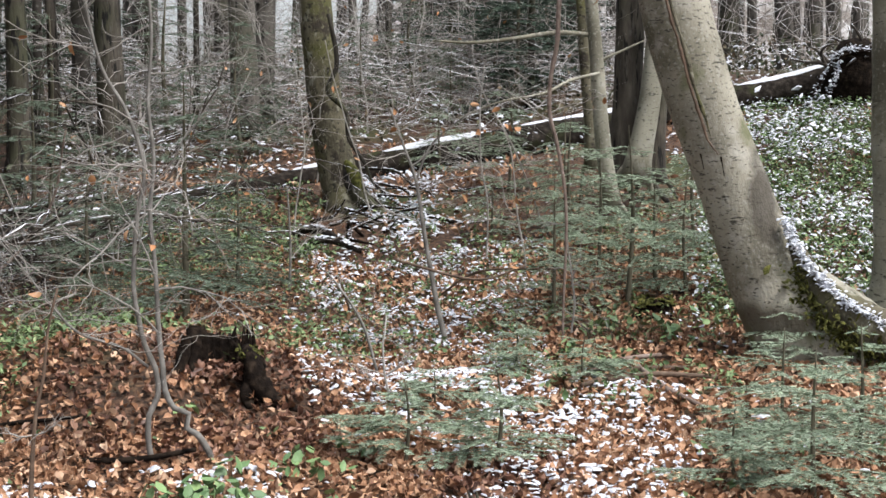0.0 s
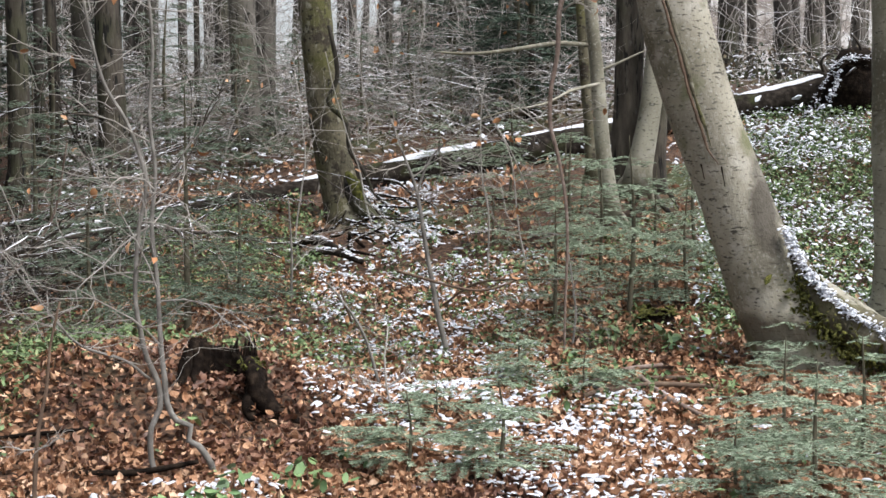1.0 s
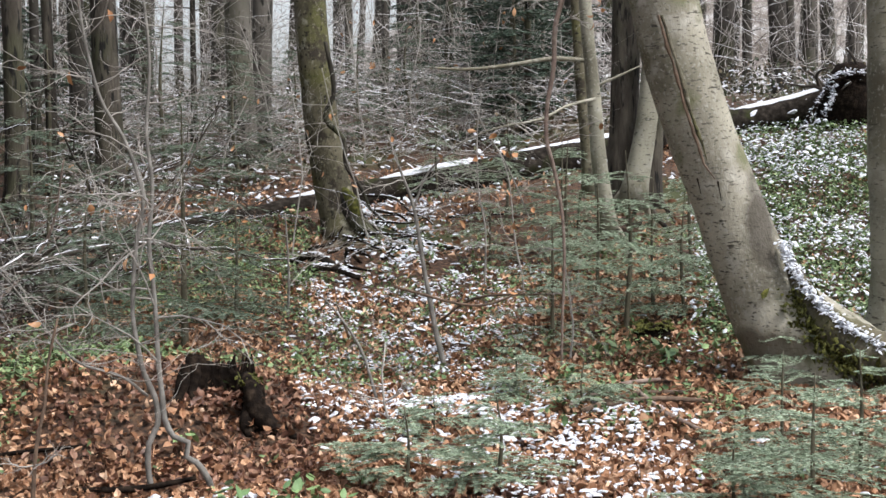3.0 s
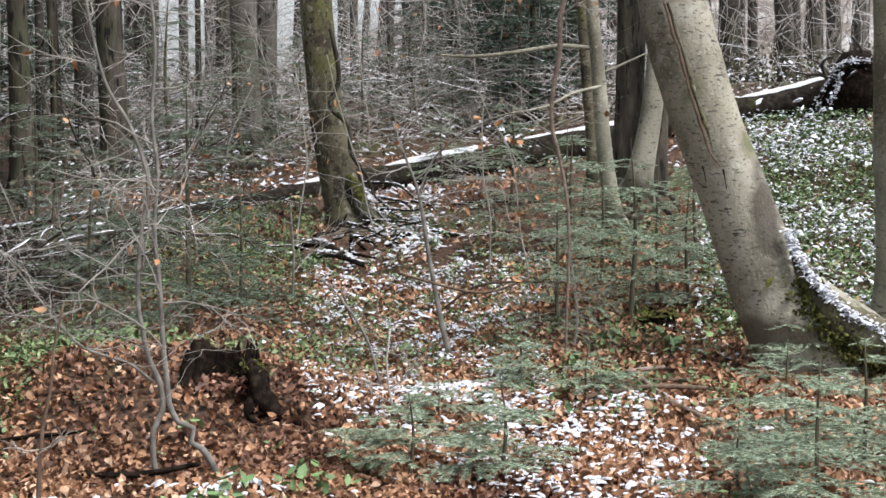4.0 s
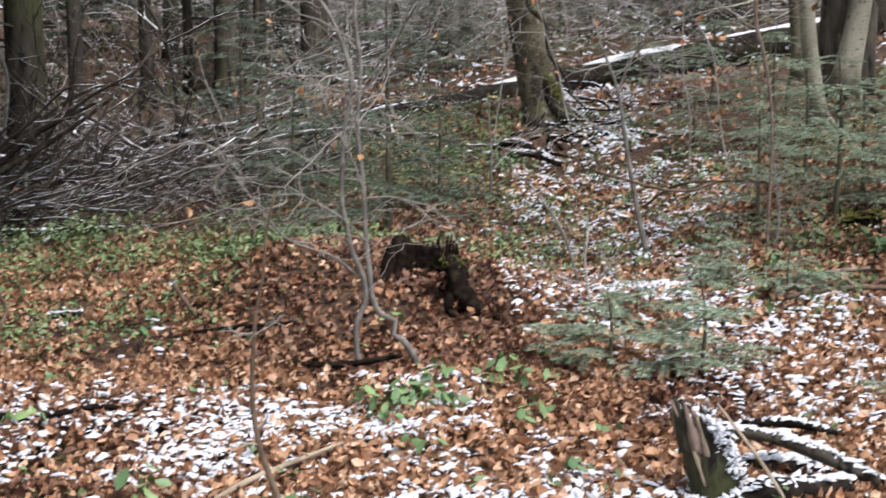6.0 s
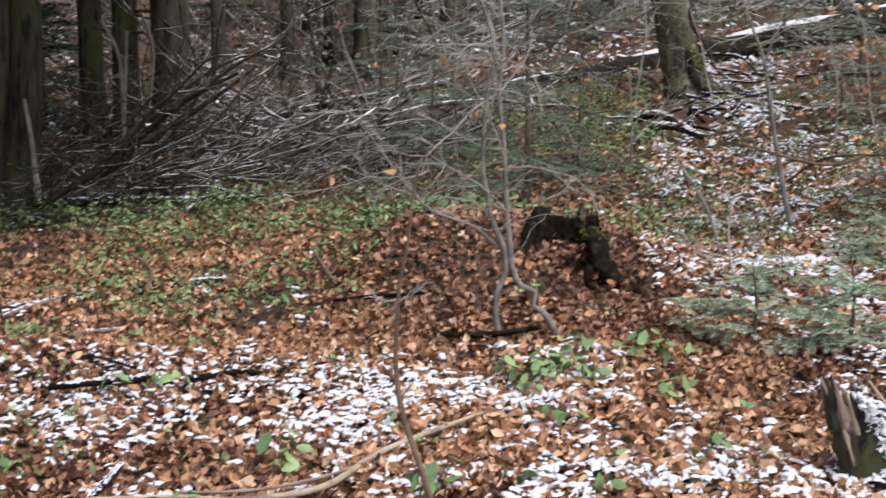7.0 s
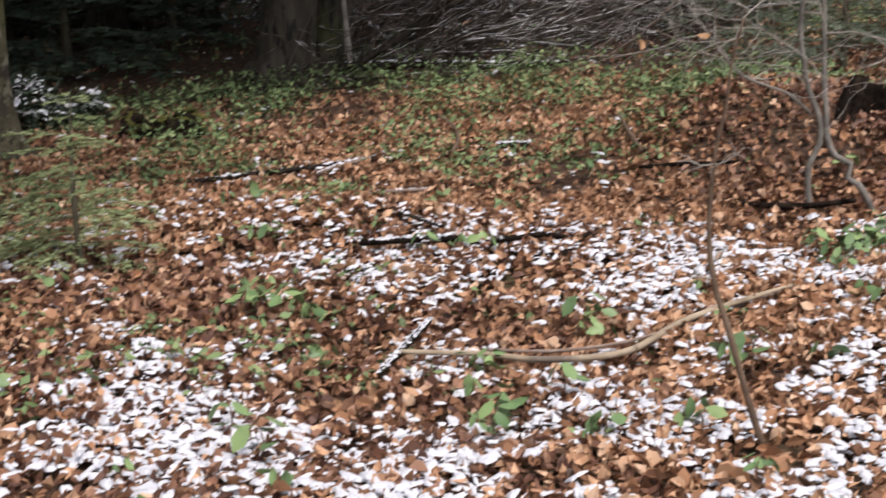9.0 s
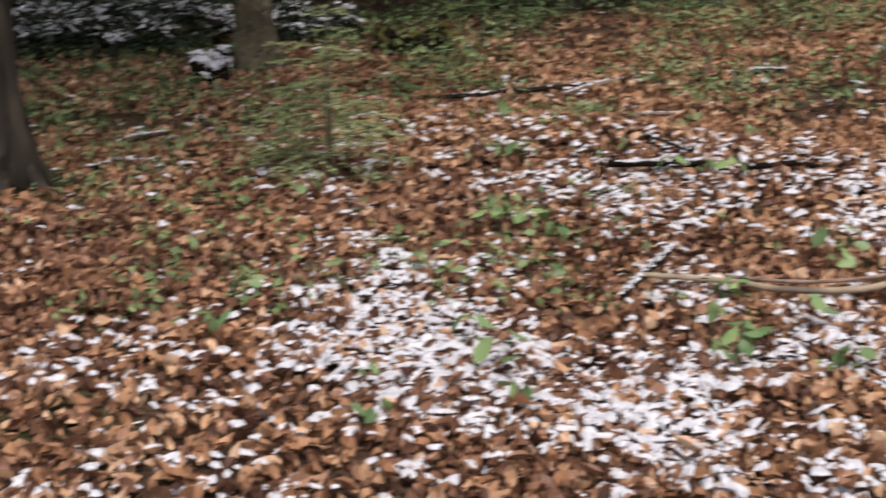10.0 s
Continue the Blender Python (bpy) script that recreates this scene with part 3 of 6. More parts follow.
def ground_herbs():
    s = Shape()
    x, y, g = scatter(34000, -20, 58, 4.4, 18.0, 42, 0.85)
    keep = g.random(len(x)) < herb_amount(x, y)
    x2, y2, g = scatter(6500, -20, -9.8, 9.8, 17.5, 46, 0.9)
    x3, y3, g = scatter(1100, 5, 12, 11.4, 14.8, 47, 0.9)
    x4, y4, g = scatter(2600, 14, 52, 7.6, 11.4, 49, 0.9)
    on = value_noise(x4, y4, 0.5, 50) > 0.52
    x, y = np.concatenate([x[keep], x2, x3, x4[on]]), np.concatenate([y[keep], y2, y3, y4[on]])
    for k in range(4):
        n = len(x)
        a, d = g.uniform(0, 6.28, n), g.uniform(0.01, 0.05, n)
        up = g.uniform(0.02, 0.10, n) + 0.13 * g.random(n) * soft_zone(*turn_of(x, y), 10, 36, 8.8, 14.5, 3, 0.8)
        px, py = x + np.cos(a) * d, y + np.sin(a) * d
        length = g.uniform(0.026, 0.058, n)
        blades(s, px, py, litter_level(px, py) + up, length, length * g.uniform(0.4, 0.62, n), g, tilt=0.45, curl=0.2, yaw=a, simple=True)
    return tagged(solid("ground_herbs", s, M_HERB), "low green brambles and herbs on the forest floor", "undergrowth", kind="stuff")


def far_herbs():
    s = Shape()
    x, y, g = scatter(15000, -22, 42, 15.4, 27.0, 48, 1.0)
    behind = y > 16.25 + 0.33 * x
    x, y = x[behind], y[behind]
    z = height(x, y) + g.random(len(x)) ** 1.5 * 0.5
    length = g.uniform(0.05, 0.11, len(x))
    blades(s, x, y, z, length, length * 0.5, g, tilt=0.7, curl=0.3, simple=True)
    return tagged(solid("distant_brambles", s, M_BRAMBLE), "dull green and brown brambles behind the fallen log", "undergrowth", kind="stuff")


far_herbs()


def snow_on_herbs():
    s = Shape()
    x, y, g = scatter(17000, -20, -9.5, 9.8, 17.5, 44, 0.8)
    keep = g.random(len(x)) < 0.62 * np.clip((value_noise(x, y, 0.5, 45) - 0.2) * 2.0, 0.12, 0.9)
    x, y = x[keep], y[keep]
    clumps(s, x, y, litter_level(x, y) + g.uniform(0.04, 0.13, len(x)), g.uniform(0.006, 0.017, len(x)), g, sides=5)
    return tagged(solid("snow_dusting", s, M_SNOW), "flecks of snow on green herbs of the slope", "snow", kind="stuff")


ground_herbs()
snow_on_herbs()


# ---- trees ----
def flare(lobes, strength, reach, seed):
    g = np.random.default_rng(seed)
    ph = g.uniform(0, 6.28)

    def f(s, a):
        k = max(0.0, 1 - s / reach)
        return 1 + strength * k * k * (0.45 + 0.55 * math.cos(lobes * a + ph) ** 2)
    return f


def big_tree(name, points, radii, mat, label, category="tree", sides=20, step=0.12, rough=0.03, seed=1, root=0.5, limbs=(), group="", roots=5, crown=0.0):
    """A trunk that widens to its roots, with its limbs."""
    ob = thing(name, points[0], label, category, group)
    s = Shape()
    tube(s, points, radii, sides, step, rough, seed, lobes=flare(5, root, 0.14, seed))
    solid("trunk", s, mat, ob)
    g = np.random.default_rng(seed + 4000)
    b, foot = np.array(points[0], float), radii[0]
    for k in range(roots):
        a = (k + g.uniform(-0.25, 0.25)) * 2 * np.pi / roots
        d = np.array([math.cos(a), math.sin(a), 0.0])
        s = Shape()
        tip = b + d * foot * g.uniform(1.9, 2.6)
        tip[2] = float(height(tip[0], tip[1])) - 0.01
        tube(s, [b + d * foot * 0.55 + np.array([0, 0, foot * 0.9]), b + d * foot * 1.15 + np.array([0, 0, foot * 0.28]), tip], [foot * 0.32, foot * 0.26, foot * 0.08], 8, 0.04, 0.08, seed + k)
        solid("root", s, mat, ob)
    # Unseen boughs overhead, added to shade the trunk and the floor.
    if crown:
        tagged(solid("crown", shade_crown(b, crown, seed + 5000), M_CROWN, ob), kind="stuff")
    for k, (lp, lr) in enumerate(limbs):
        s = Shape()
        tube(s, lp, lr, 7, 0.08, 0.06, seed + k)
        solid("limb", s, mat, ob)
    return ob


def upward(p, lean, length, n=3):
    """Points that carry a trunk on above p."""
    p = np.array(p)
    return [tuple(p + np.array([lean[0], lean[1], 1.0]) * length * (k + 1) / n) for k in range(n)]


def wander(g, start, way, length, bits, bend, lift=0.0):
    p, d = np.array(start, float), np.array(way, float)
    d /= np.linalg.norm(d)
    pts = [p]
    for _ in range(bits):
        d = d + g.normal(0, bend, 3) + np.array([0, 0, lift])
        d /= np.linalg.norm(d)
        p = p + d * length / bits
        pts.append(p)
    return pts


def twig_spray(shape, g, start, way, length, r, depth, bend=0.16, lift=0.04, forks=4):
    """A bare branchlet that forks again and again."""
    pts = wander(g, start, way, length, 5, bend, lift)
    tube(shape, pts, np.linspace(r, r * 0.4, 6), 4 if r < 0.004 else 5, length / 8, cap=False)
    if depth:
        for _ in range(forks):
            k = g.integers(1, 6)
            d = pts[k] - pts[k - 1]
            d = d / np.linalg.norm(d) + g.normal(0, 0.55, 3) * np.array([1, 1, 0.6])
            twig_spray(shape, g, pts[k], d, length * g.uniform(0.35, 0.65), r * 0.55, depth - 1, bend, lift, max(2, forks - 1))


def sapling(label, stems, radii, mat, seed, side_twigs=10, twig_length=0.5, leaves=4, category="sapling", spread=1.0, start=0.3):
    """A bare young tree of one or more crooked stems with fine side twigs."""
    g = np.random.default_rng(seed)
    ob = thing("sapling", stems[0][0], label, category)
    tips = []
    for st, ra in zip(stems, radii):
        s = Shape()
        p, r = tube(s, st, np.linspace(ra[0], ra[1], len(st)), 8, 0.04, 0.07, seed)
        solid("stem", s, mat, ob)
        for _ in range(side_twigs):
            tw = Shape()
            k = int(len(p) * g.uniform(start, 0.98))
            a = g.uniform(0, 6.28)
            way = np.array([math.cos(a) * spread, math.sin(a) * spread, g.uniform(-0.1, 0.45)])
            twig_spray(tw, g, p[k], way, twig_length * g.uniform(0.5, 1.3), max(0.002, r[k] * 0.42), 2, bend=0.24, lift=0.0, forks=4)
            tips.append(p[k] + way / np.linalg.norm(way) * twig_length * 0.7)
            solid("branch", tw, M_TWIG, ob)
    if leaves and tips:
        s = Shape()
        t = np.array(tips)[g.integers(0, len(tips), leaves)] + g.normal(0, 0.06, (leaves, 3))
        blades(s, t[:, 0], t[:, 1], t[:, 2], g.uniform(0.05, 0.075, leaves), g.uniform(0.025, 0.04, leaves), g, tilt=0.9, curl=0.4)
        solid("withered_leaves", s, M_COPPER, ob, "copper-brown withered leaves")
    return ob


def shade_crown(at, low, seed):
    """Drooping boughs round a stem, high out of view, added to shade what is below."""
    g = np.random.default_rng(seed)
    n = 700
    h = low + (11.0 - low) * g.random(n) ** 1.2
    a = g.uniform(0, 6.28, n)
    d = (2.3 * (1 - (h - low) / (12.5 - low)) + 0.2) * g.random(n) ** 0.6
    s = Shape()
    length = g.uniform(0.5, 1.1, n)
    blades(s, at[0] + np.cos(a) * d, at[1] + np.sin(a) * d, at[2] + h - 0.25 * d, length, length * 0.4, g, tilt=0.3, curl=0.2, yaw=a, simple=True)
    return s


# the large leaning beech with snow along its root
BIG = [(2.447, 8.972, 0.172), (2.255, 8.971, 0.379), (2.109, 8.955, 0.552), (1.970, 8.987, 0.754), (1.838, 9.014, 1.060), (1.716, 9.039, 1.400), (1.583, 9.063, 1.740), (1.476, 9.081, 2.080), (1.389, 9.095, 2.419)]
BIG_R = [0.36, 0.36, 0.31, 0.255, 0.218, 0.205, 0.203, 0.207, 0.21]
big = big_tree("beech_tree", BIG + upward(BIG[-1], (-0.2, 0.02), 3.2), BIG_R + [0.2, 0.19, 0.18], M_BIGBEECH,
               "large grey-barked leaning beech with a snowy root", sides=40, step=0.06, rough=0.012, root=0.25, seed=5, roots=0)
s = Shape()
tube(s, [(2.062, 8.843, 1.002), (2.173, 8.734, 0.743), (2.318, 8.645, 0.587), (2.534, 8.532, 0.462), (2.757, 8.462, 0.374), (3.0, 8.40, 0.25)], [0.03, 0.085, 0.125, 0.14, 0.13, 0.10], 16, 0.03, 0.06, 3)
solid("root", s, M_MOSSBARK, big)
s = Shape()
line, _ = smooth_line([(2.083, 8.745, 0.776), (2.174, 8.661, 0.601), (2.330, 8.559, 0.482), (2.556, 8.441, 0.389), (2.72, 8.40, 0.31)], [1] * 5, 0.003)
g = np.random.default_rng(50)
line = line[g.integers(0, len(line), 2600)] + g.normal(0, 1, (2600, 3)) * np.array([0.05, 0.04, 0.055])
clumps(s, line[:, 0], line[:, 1], line[:, 2], g.uniform(0.005, 0.014, 2600), g, flat=0.7, sides=5, tilt=0.8)
tagged(solid("moss", s, M_MOSS, big, "yellow-green moss on the foot"), kind="stuff")
g = np.random.default_rng(51)
line, _ = smooth_line([(1.998, 8.775, 1.123), (2.071, 8.707, 0.944), (2.175, 8.610, 0.788), (2.319, 8.530, 0.648), (2.513, 8.434, 0.530), (2.725, 8.368, 0.442)], [1] * 6, 0.003)
line = line[g.integers(0, len(line), 1100)] + g.normal(0, 1, (1100, 3)) * np.array([0.016, 0.026, 0.017])
s = Shape()
clumps(s, line[:, 0], line[:, 1], line[:, 2], g.uniform(0.004, 0.013, 1100), g, sides=5)
tagged(solid("snow", s, M_SNOW, big, "strip of snow along the root"), kind="stuff")
for pts, thick, bark in (([(1.274, 8.759, 2.448), (1.333, 8.750, 2.252), (1.392, 8.741, 2.055), (1.447, 8.732, 1.858), (1.496, 8.723, 1.710), (1.535, 8.717, 1.588), (1.600, 8.705, 1.490)], 0.010, M_BROWNSTEM), ([(1.293, 8.756, 2.448), (1.355, 8.746, 2.251), (1.421, 8.736, 2.038), (1.470, 8.728, 1.858), (1.522, 8.719, 1.710), (1.554, 8.713, 1.601)], 0.010, M_MOSSBARK),
                        ([(1.494, 8.704, 1.497), (1.517, 8.700, 1.405)], 0.006, M_ROT), ([(1.609, 8.683, 1.480), (1.632, 8.679, 1.365)], 0.006, M_ROT)):
    s = Shape()
    tube(s, pts, [thick * 0.6] + [thick] * (len(pts) - 2) + [thick * 0.3], 7, 0.015, 0.5, 6)
    solid("bark_scar", s, bark, big, "dark healed crack in the bark")

EDGE = [(3.015, 9.744, 0.352), (2.996, 9.750, 0.649), (2.968, 9.759, 1.388), (2.940, 9.767, 2.484)]
big_tree("beech_tree", EDGE + upward(EDGE[-1], (0, 0), 2.5), [0.22, 0.18, 0.165, 0.16, 0.155, 0.15, 0.145], M_BEECH, "upright grey beech trunk on the green slope", seed=8)

MOSSY = [(-0.900, 14.171, 0.914), (-0.921, 14.170, 1.048), (-1.000, 14.165, 1.315), (-1.098, 14.158, 1.847), (-1.153, 14.153, 2.376), (-1.197, 14.149, 2.902)]
mossy = big_tree("beech_tree", MOSSY + upward(MOSSY[-1], (-0.05, 0), 2.5), [0.25, 0.205, 0.175, 0.16, 0.155, 0.155, 0.15, 0.145, 0.14], M_MOSSBARK,
                 "mossy olive-brown beech above the gully", seed=12, root=0.2, rough=0.04, roots=0)
s = Shape()
tube(s, [(-0.760, 13.979, 1.081), (-0.823, 13.976, 1.265), (-0.910, 14.021, 1.397)], [0.05, 0.07, 0.02], 10, 0.05, 0.15, 3)
solid("moss", s, M_MOSS, mossy, "green moss on the foot")
s = Shape()
tube(s, [(-0.93, 14.06, 1.36), (-0.83, 14.02, 1.17), (-0.72, 13.98, 1.02), (-0.60, 13.93, 0.93)], [0.05, 0.09, 0.085, 0.03], 10, 0.04, 0.1, 4)
solid("root", s, M_SHADEBARK, mossy, "dark wet root")
s = Shape()
tube(s, [(-1.05, 13.9, 2.75), (-0.98, 13.9, 2.3), (-1.06, 13.88, 2.05), (-0.90, 13.88, 1.85), (-0.87, 13.9, 1.6), (-0.74, 13.9, 1.4), (-0.66, 13.95, 1.2)], [0.02, 0.025, 0.03, 0.026, 0.024, 0.02, 0.012], 8, 0.04, 0.2, 5)
solid("dead_limb", s, M_SHADEBARK, mossy, "dark crooked dead limb against the trunk")

TWIN = [(1.662, 13.498, 1.173), (1.630, 13.502, 1.377), (1.664, 13.498, 2.086), (1.678, 13.496, 2.840)]
big_tree("beech_tree", TWIN + upward(TWIN[-1], (0, 0), 2.5), [0.17, 0.13, 0.125, 0.13, 0.125, 0.12, 0.115], M_DARKBARK, "dark grey beech trunk in a clump", seed=14, roots=2, root=0.15)
B = [(1.696, 13.292, 1.204), (1.734, 13.287, 1.430), (1.818, 13.276, 1.878), (1.872, 13.269, 2.374), (1.892, 13.266, 2.818)]
big_tree("beech_tree", B + upward(B[-1], (0.03, 0), 2.5), [0.14, 0.115, 0.10, 0.095, 0.09, 0.085, 0.08, 0.075], M_BEECH, "pale leaning beech trunk in a clump", seed=15, roots=2, root=0.1)
C = [(1.944, 13.763, 1.192), (1.965, 13.760, 1.581), (1.983, 13.758, 2.353), (1.988, 13.757, 2.865)]
big_tree("beech_tree", C + upward(C[-1], (0, 0), 2.0), [0.10, 0.08, 0.075, 0.07, 0.065, 0.06, 0.055], M_DARKBARK, "slim dark trunk in a clump", seed=16, roots=2, root=0.15)
D = [(1.420, 12.520, 0.988), (1.390, 12.523, 1.201), (1.331, 12.529, 1.625), (1.280, 12.535, 2.235), (1.230, 12.540, 2.749)]
big_tree("beech_tree", D + upward(D[-1], (-0.06, 0), 2.0), [0.085, 0.07, 0.064, 0.06, 0.056, 0.05, 0.047, 0.043], M_BEECH, "slim pale grey young beech", seed=17, sides=14, roots=2, root=0.15,
         limbs=[([(1.223, 12.541, 2.460), (0.932, 12.365, 2.465), (0.530, 12.188, 2.398), (0.209, 12.098, 2.365), (-0.081, 12.000, 2.376)], [0.022, 0.02, 0.016, 0.013, 0.007]),
                ([(1.289, 12.433, 2.137), (1.041, 12.256, 2.073), (0.799, 12.074, 1.957), (0.433, 11.992, 1.883), (0.072, 11.900, 1.733)], [0.014, 0.012, 0.010, 0.007, 0.004]),
                ([(1.280, 12.535, 2.235), (1.438, 12.518, 2.304), (1.668, 12.489, 2.409)], [0.014, 0.011, 0.006])])
E2 = [(1.299, 13.136, 1.332), (1.286, 13.137, 1.678), (1.233, 13.142, 2.317), (1.201, 13.145, 2.806)]
big_tree("beech_tree", E2 + upward(E2[-1], (-0.04, 0), 2.0), [0.06, 0.05, 0.046, 0.043, 0.04, 0.036, 0.033], M_MOSSBARK, "slim olive-green young beech", seed=18, sides=12, roots=2, root=0.15)

# the double mossy trunk beside the brush pile, and the trunks to its far side
L1 = [(-5.973, 9.944, 0.070), (-5.909, 9.982, 0.346), (-5.848, 10.018, 0.937), (-5.797, 10.048, 1.520)]
big_tree("spruce_tree", L1 + upward(L1[-1], (0, 0), 2.6), [0.27, 0.225, 0.205, 0.2, 0.19, 0.185, 0.18], M_SHADEBARK, "dark mossy double-trunked spruce beside a brush pile", seed=21, root=0.35, crown=3.3)
L2 = [(-5.752, 10.303, 0.119), (-5.717, 10.322, 0.359), (-5.672, 10.348, 0.922), (-5.636, 10.367, 1.519)]
big_tree("spruce_tree", L2 + upward(L2[-1], (0, 0), 2.6), [0.2, 0.16, 0.15, 0.145, 0.14, 0.135, 0.13], M_SHADEBARK, "dark spruce trunk beside a brush pile", seed=22, crown=3.4)
L3 = [(-6.259, 7.145, -0.038), (-6.273, 7.133, 0.071), (-6.289, 7.119, 0.322), (-6.296, 7.113, 0.463)]
big_tree("beech_tree", L3 + upward(L3[-1], (0, 0), 3.5), [0.16, 0.128, 0.118, 0.115, 0.11, 0.105, 0.10], M_MOSSBARK, "slim olive-grey beech beside a snowy stump", seed=23, sides=16)
# Bare beech trunk; unseen spruce boughs are added above to shade the left side.
L4 = [(-5.042, 4.102, -0.018), (-5.056, 4.085, 0.139), (-5.075, 4.062, 0.434), (-5.076, 4.060, 0.720), (-5.078, 4.058, 0.860)]
big_tree("spruce_tree", L4 + upward(L4[-1], (0, 0), 3.0), [0.14, 0.115, 0.102, 0.10, 0.098, 0.095, 0.09, 0.085], M_SHADEBARK, "dark grey beech trunk with unseen boughs added for shade", seed=24, root=0.2, crown=4.2)

# trunks behind the fallen log: turn, distance, girth, lean, bark
LOG_TRUNKS = [
    ((-4.60, 16.36), 0.115, -0.02, M_DARKBARK), ((-4.94, 18.35), 0.06, 0.0, M_FARBARK), ((-4.48, 17.43), 0.065, -0.03, M_DARKBARK), ((-4.54, 18.96), 0.11, -0.02, M_FARBARK),
    ((-3.75, 17.09), 0.15, -0.03, M_DARKBARK), ((-3.82, 19.63), 0.07, 0.0, M_FARBARK), ((-3.07, 18.75), 0.036, 0.0, M_DARKBARK), ((-3.22, 21.76), 0.1, 0.02, M_FARBARK),
    ((-2.36, 18.05), 0.15, -0.03, M_FARBARK), ((-2.24, 18.67), 0.125, 0.03, M_FARBARK), ((-0.72, 19.99), 0.045, 0.0, M_FARBARK), ((1.05, 17.97), 0.04, 0.01, M_DARKBARK),
    ((-1.31, 21.96), 0.06, -0.01, M_FARBARK), ((0.69, 23.99), 0.05, 0.0, M_FARBARK), ((5.74, 23.30), 0.1, 0.0, M_FARBARK), ((5.22, 25.47), 0.08, 0.0, M_FARBARK),
    ((5.86, 21.20), 0.09, 0.0, M_FARBARK),
]
STAND_TRUNKS = [
    ((-6.80, 13.93), 0.12, 0.0, M_SHADEBARK), ((-6.30, 13.62), 0.12, 0.01, M_SHADEBARK), ((-5.70, 13.33), 0.18, 0.0, M_SHADEBARK), ((-6.18, 15.84), 0.08, 0.0, M_FARBARK),
    ((-5.62, 16.57), 0.075, 0.0, M_SHADEBARK), ((-5.32, 17.20), 0.055, 0.0, M_SHADEBARK), ((-4.79, 16.83), 0.09, 0.0, M_FARBARK), ((-6.11, 19.04), 0.09, 0.0, M_FARBARK),
    ((-9.44, 12.92), 0.1, 0.0, M_SHADEBARK), ((-10.51, 13.36), 0.12, 0.0, M_SHADEBARK), ((-8.50, 12.96), 0.08, 0.0, M_SHADEBARK), ((-11.03, 12.94), 0.2, 0.0, M_SHADEBARK),
    ((-9.45, 12.91), 0.09, 0.02, M_SHADEBARK),
]
for k, (at, girth, lean, bark) in enumerate(LOG_TRUNKS + STAND_TRUNKS):
    base = spot(at[0], at[1], -0.05)
    pts = [tuple(base + np.array([lean * h, 0, h])) for h in (0, 0.3, 1.5, 3.0, 5.0, 7.0)]
    g = np.random.default_rng(2000 + k)
    snags = []
    for h in g.uniform(0.5, 5.0, 6):
        a = g.uniform(0, 6.28)
        w = wander(g, base + np.array([lean * h, 0, h]), (math.cos(a), math.sin(a), g.normal(0.1, 0.3)), g.uniform(0.3, 1.1), 4, 0.15, -0.03)
        snags.append((w, np.linspace(girth * 0.14 + 0.004, 0.003, 5)))
    big_tree("forest_tree", pts, np.array([1.5, 1.12, 1.0, 0.95, 0.88, 0.8]) * girth, bark, "dark upright forest tree trunk behind the fallen log", sides=14, step=0.3, rough=0.04,
             seed=100 + k, root=0.3, group="forest trees", limbs=snags, crown=4.0 if at[0] < -7.5 else 0.0)


# Spruces whose boughs above the view are added to darken the stand.
for k, (turn, r, girth) in enumerate(((37, 15.5, 0.16), (41, 14.2, 0.13), (45, 15.5, 0.15), (49, 14.0, 0.15), (53, 15.8, 0.13), (57, 14.5, 0.16), (35, 18.5, 0.15), (43, 18.5, 0.16), (51, 18.8, 0.15),
                                      (54, 11.6, 0.12), (50, 12.7, 0.12), (43.5, 12.9, 0.11), (47, 12.6, 0.13))):
    base = spot(*polar(turn, r), -0.05)
    pts = [tuple(base + np.array([0, 0, h])) for h in (0, 0.3, 1.5, 4.0, 8.0, 11.0)]
    ob = big_tree("spruce_tree", pts, np.array([1.5, 1.12, 1.0, 0.9, 0.6, 0.3]) * girth, M_DARKBARK, "dark spruce in a dense shady stand", sides=12, step=0.4, rough=0.05, seed=3000 + k, root=0.3,
                  group="spruces of the stand")
    tagged(solid("crown", shade_crown(base, 3.6, 3100 + k), M_CROWN, ob), kind="stuff")


def far_forest():
    """Stems farther off, too many to count."""
    s = Shape()
    n = 330
    x, y, g = scatter(n, -24, 62, 20, 75, 61, 0.8)
    for k in range(n):
        b = spot(x[k], y[k], -0.1)
        r = g.uniform(0.03, 0.17)
        lean = g.normal(0, 0.035, 2)
        tube(s, [b, b + np.array([lean[0] * 4, lean[1] * 4, 4.0]), b + np.array([lean[0] * 11, lean[1] * 11, 11.0])], [r * 1.15, r, r * 0.7], 7, 2.0, 0.05, k, cap=False)
    return tagged(solid("distant_trees", s, M_FARBARK), "grey stems of distant leafless forest trees", "trees", kind="stuff")


